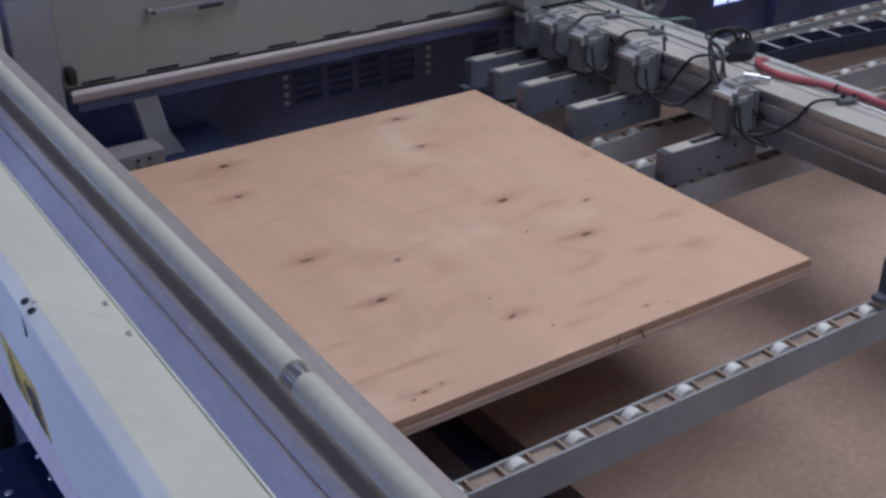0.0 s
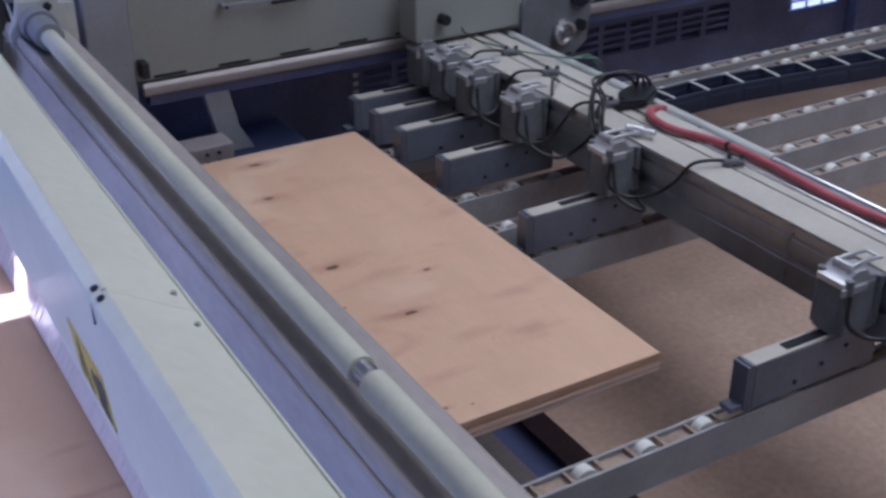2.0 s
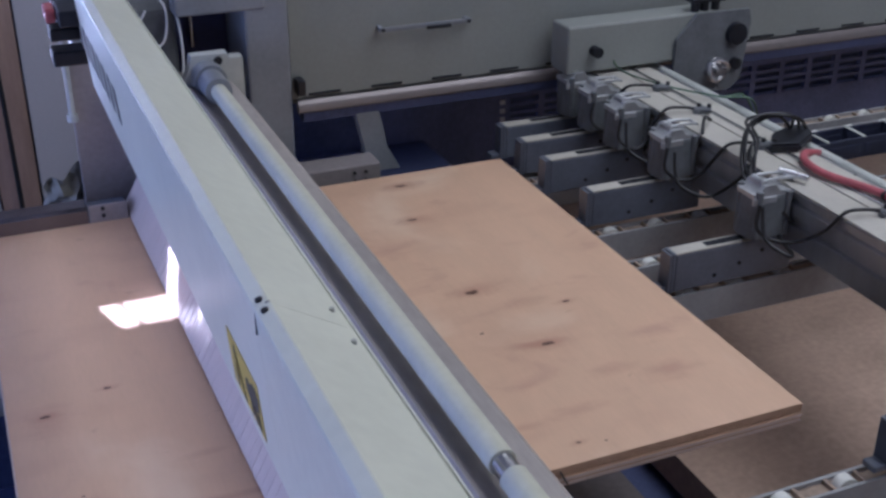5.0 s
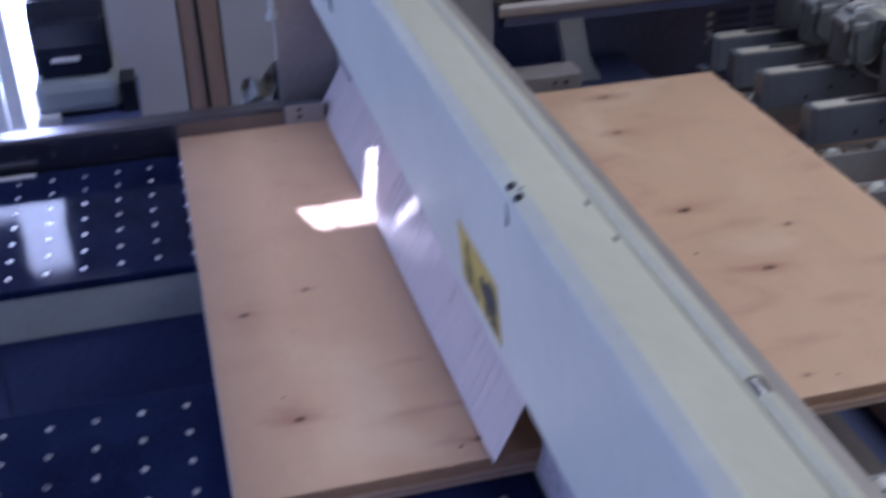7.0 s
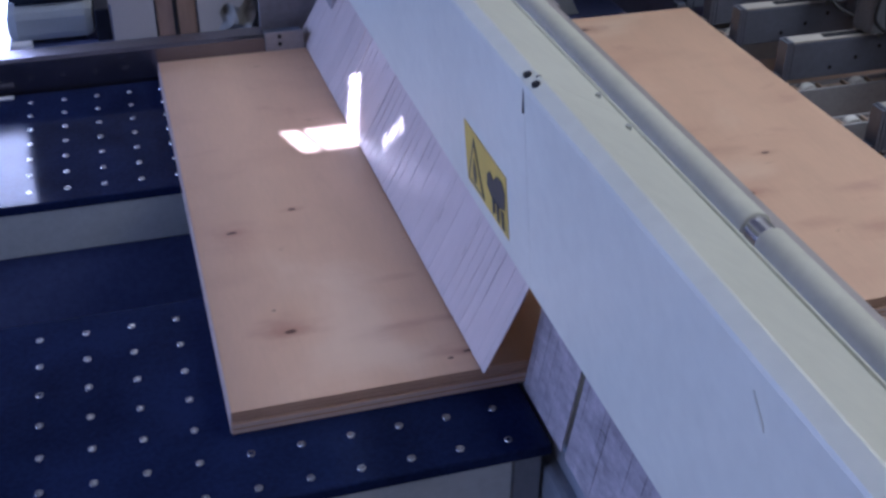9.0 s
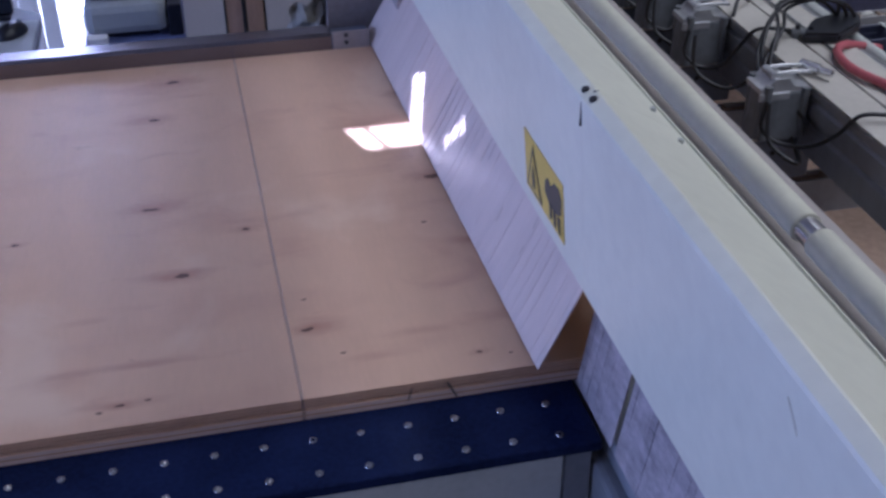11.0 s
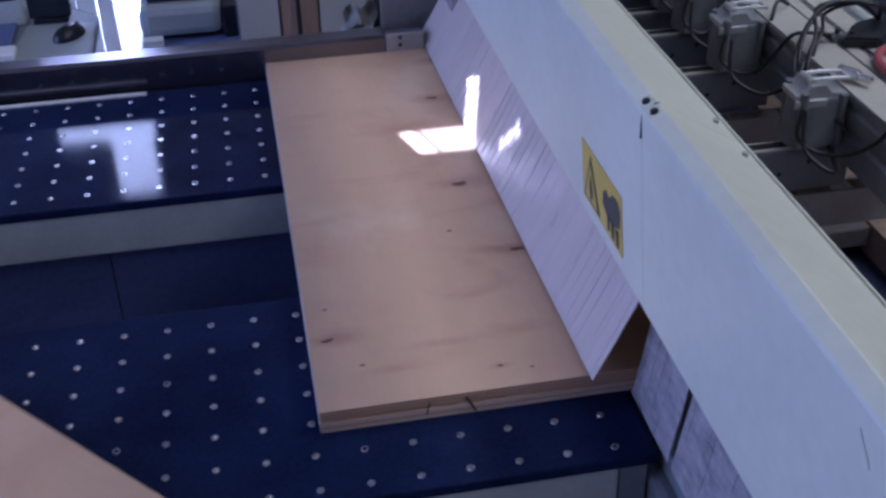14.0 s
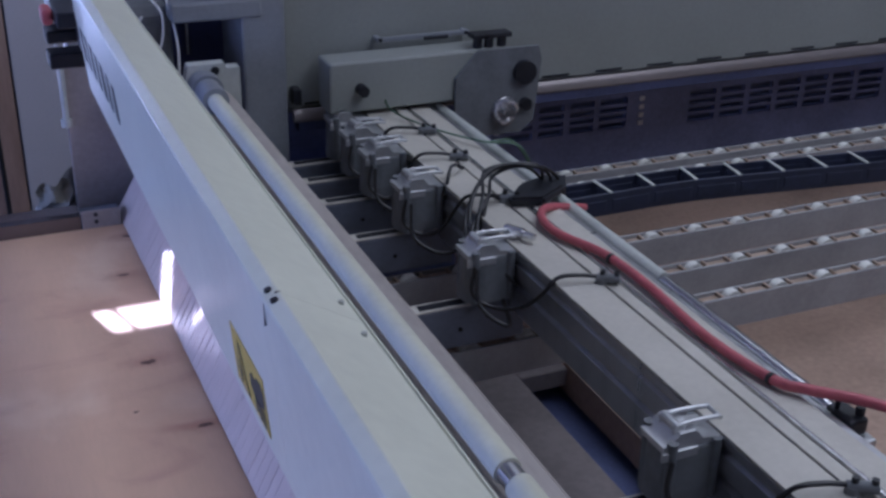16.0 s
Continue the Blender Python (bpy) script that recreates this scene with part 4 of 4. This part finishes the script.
for x in (-0.58, -0.36):
    for y in (0.69, 0.96):
        b = B()
        box(b, x - 0.015, x + 0.015, y - 0.015, y + 0.015, 0.0, 0.7315, 0.002)
        part("leg", b, M_SKIRT, stand)
printer = thing("label_printer", "label printer with a dark hood and pale base", "printer")
b = B()
box(b, -0.605, -0.375, 0.70, 0.98, 0.760, 0.852, 0.025)
part("base", b, M_PAD, printer, "pale grey base")
b = B()
box(b, -0.56, -0.405, 0.735, 0.96, 0.7485, 0.7595)
part("foot", b, M_BLACK, printer)
b = B()
prism(b, [(0.735, 0.851), (0.725, 0.93), (0.74, 1.02), (0.79, 1.07), (0.92, 1.075), (0.97, 1.03), (0.975, 0.851)], "x", -0.592, -0.388)
bmesh.ops.bevel(b, geom=b.edges[:], offset=0.014, segments=3, affect="EDGES")
part("hood", b, mat("glossy_dark_hood", (0.018, 0.022, 0.035), 0.14, vary=0.1, bump=0), printer, "glossy dark hood")
# shiny highlight on the hood, drawn as a white strip
b = B()
box(b, -0.545, -0.47, 0.716, 0.726, 0.905, 0.918, 0.003)
part("hood_highlight", b, M_FRAMEWHITE, printer, "white strip for the highlight on the hood")
b = B()
box(b, -0.375, -0.335, 0.70, 0.80, 0.7485, 0.84, 0.004)
tagged(new("small_box", mesh_of("small_box", b, M_BLACK)), "small black box beside the label printer", "box")
b = B()
box(b, -0.60, -0.545, 0.662, 0.698, 0.7485, 0.772, 0.003)
tagged(new("paper_block", mesh_of("paper_block", b, M_FRAMEWHITE)), "white paper block before the label printer", "paper")



# ---- boards ----
B2W, B1W, BOARD_L = 0.670, 0.582, 1.198


def board(label, width, knots, smudges, shift, cut):
    """cut: which end was sawn, -1 the front end, 1 the rear end."""
    t = thing("plywood_stack", label, "plywood board", "plywood boards")
    top = plywood("plywood_face", knots, smudges, shift)
    for k, (z0, z1) in enumerate(((0.0, 0.0166), (0.0192, 0.036))):
        off = 0.0015 * k
        xa = -width if cut < 0 else -width + off
        xb = 0.0 if cut > 0 else -0.3 * off
        sheet = part("sheet", box(B(), xa, xb, off, BOARD_L + off * 0.5, z0, z1), top, t, "pale birch plywood sheet")
        for j in range(5):
            zz = z0 + 0.0016 + j * 0.0030
            ea, eb = (0.0005, 0.0005)
            e = box(B(), xa - (ea if cut > 0 else -0.001), xb + (eb if cut < 0 else -0.001), off - 0.0005, BOARD_L + off * 0.5 + 0.0004, zz, zz + 0.0015)
            part("ply", e, M_EDGEPALE if k == 0 and j != 2 else M_EDGE if j % 2 == 0 else M_EDGELIGHT, sheet)
        # window light along the front edge, painted as a pale strip
        part("lit_edge_strip", box(B(), xa - 0.0022, xa - 0.0006, off + 0.001, BOARD_L + off * 0.5 - 0.001, z0 + 0.0006, z1 - 0.0004, 0.0004), M_EDGEPALE, sheet, "pale strip for the window light on the front edge")
    return t


board1 = board("front plywood board, pale birch with dark knots", B1W, (
    (-0.136, 1.100, 0.014), (-0.178, 0.925, 0.012), (-0.192, 0.570, 0.014), (-0.148, 0.347, 0.013), (-0.034, 0.468, 0.008),
    (-0.523, 0.453, 0.008), (-0.413, 0.503, 0.0055), (-0.490, 0.216, 0.0040), (-0.474, 0.158, 0.009), (-0.243, 0.046, 0.0060), (-0.205, 0.050, 0.0040), (-0.270, 0.036, 0.0040)),
    ((-0.165, 0.352, 0.075, 0.020, 0.50), (-0.160, 0.582, 0.080, 0.045, 0.35), (-0.480, 0.170, 0.060, 0.045, 0.50), (-0.225, 0.130, 0.150, 0.012, 0.50), (-0.330, 0.120, 0.070, 0.030, 0.25),
     (-0.250, 0.048, 0.090, 0.014, 0.35), (-0.170, 1.085, 0.130, 0.060, 0.35), (-0.210, 0.935, 0.070, 0.030, 0.35), (-0.090, 0.500, 0.110, 0.050, 0.22), (-0.520, 0.430, 0.050, 0.060, 0.28), (-0.300, 0.255, 0.050, 0.012, 0.25)), -B2W, 1)
board2 = board("rear plywood board, pale birch with dark knots", B2W, (
    (-0.301, 1.128, 0.014), (-0.346, 0.940, 0.012), (-0.358, 0.576, 0.014), (-0.311, 0.342, 0.012), (-0.203, 0.472, 0.007),
    (-0.410, 0.421, 0.0042), (-0.408, 0.050, 0.0050), (-0.364, 0.038, 0.0035), (-0.643, 0.160, 0.009), (-0.640, 0.238, 0.0036), (-0.600, 0.092, 0.0040)),
    ((-0.335, 0.348, 0.075, 0.018, 0.50), (-0.330, 0.590, 0.100, 0.040, 0.28), (-0.150, 0.180, 0.070, 0.035, 0.45), (-0.245, 0.220, 0.060, 0.025, 0.35), (-0.280, 0.500, 0.080, 0.025, 0.28),
     (-0.625, 0.170, 0.050, 0.030, 0.45), (-0.480, 0.120, 0.080, 0.014, 0.40), (-0.360, 0.130, 0.070, 0.020, 0.38), (-0.555, 0.075, 0.060, 0.014, 0.35), (-0.330, 0.930, 0.080, 0.030, 0.25),
     (-0.300, 1.130, 0.090, 0.030, 0.25), (-0.640, 0.400, 0.050, 0.050, 0.25)), 0.0, -1)
for outline in ([(-0.523, 0.008), (-0.525, 0.008), (-0.520, 0.029), (-0.518, 0.029)], [(-0.470, 0.030), (-0.466, 0.030), (-0.452, 0.002), (-0.455, 0.002)]):
    part("pencil_mark", prism(B(), outline, "y", -0.0012, -0.0002), M_INK, board2, "dark pencil mark")


# ---- what moves ----
PUSH = [(0, 1.600), (0.5, 1.512), (1.0, 1.329), (1.5, 1.146), (1.8, 1.040), (2.0, 1.011), (5.0, 1.011), (8.2, 1.011), (9.1, 1.011), (9.5, 0.955),
        (10.3, 0.702), (10.5, 0.634), (11.0, 0.439), (11.3, 0.395), (11.5, 0.391), (14.5, 0.390), (15.0, 0.387), (16.0, 0.381)]
PRESS = [(0, 0), (2.3, 0), (2.5, -0.002), (3.0, -0.045), (3.5, -0.076), (3.9, -0.085), (6.0, -0.087), (8.2, -0.088), (8.7, -0.05), (9.2, 0), (11.3, 0), (11.5, -0.004),
         (12.0, -0.032), (12.5, -0.062), (13.0, -0.085), (13.5, -0.092), (16.0, -0.095)]
TAKEN = [(11.1, -0.259, -1.250, 0.15), (11.3, -0.2785, -1.250, 0.7), (11.6, -0.2835, -1.250, 1.0), (12.0, -0.2845, -1.250, 1.1), (12.15, -0.300, -1.250, 1.4), (12.3, -0.366, -1.252, 2.6), (12.5, -0.488, -1.254, 5.2),
         (13.0, -0.578, -1.222, 14.2), (13.5, -0.534, -1.310, 27.0), (14.0, -0.452, -1.405, 42.6), (14.5, -0.62, -1.66, 54.0), (15.2, -0.84, -1.76, 60.0), (16.0, -0.88, -1.78, 61.0)]



def motions():
    walk(pusher, [(t, pose(x, 0, 0)) for t, x in PUSH])
    walk(chain, [(t, pose(x, 0, 0)) for t, x in PUSH])
    walk(board2, [(t, pose(x, -1.25, 0.9445)) for t, x in PUSH])
    walk(press, [(t, pose(0, 0, z)) for t, z in PRESS])
    # the saw leaves a thin kerf between the two boards
    first = [(t, pose(x - B2W - (0.0003 if t < 4.0 else 0.0032), -1.25, 0.9445)) for t, x in PUSH if t <= 11.0]
    walk(board1, first + [(t, pose(x, y, 0.9445, 0, 0, r)) for t, x, y, r in TAKEN])


motions()
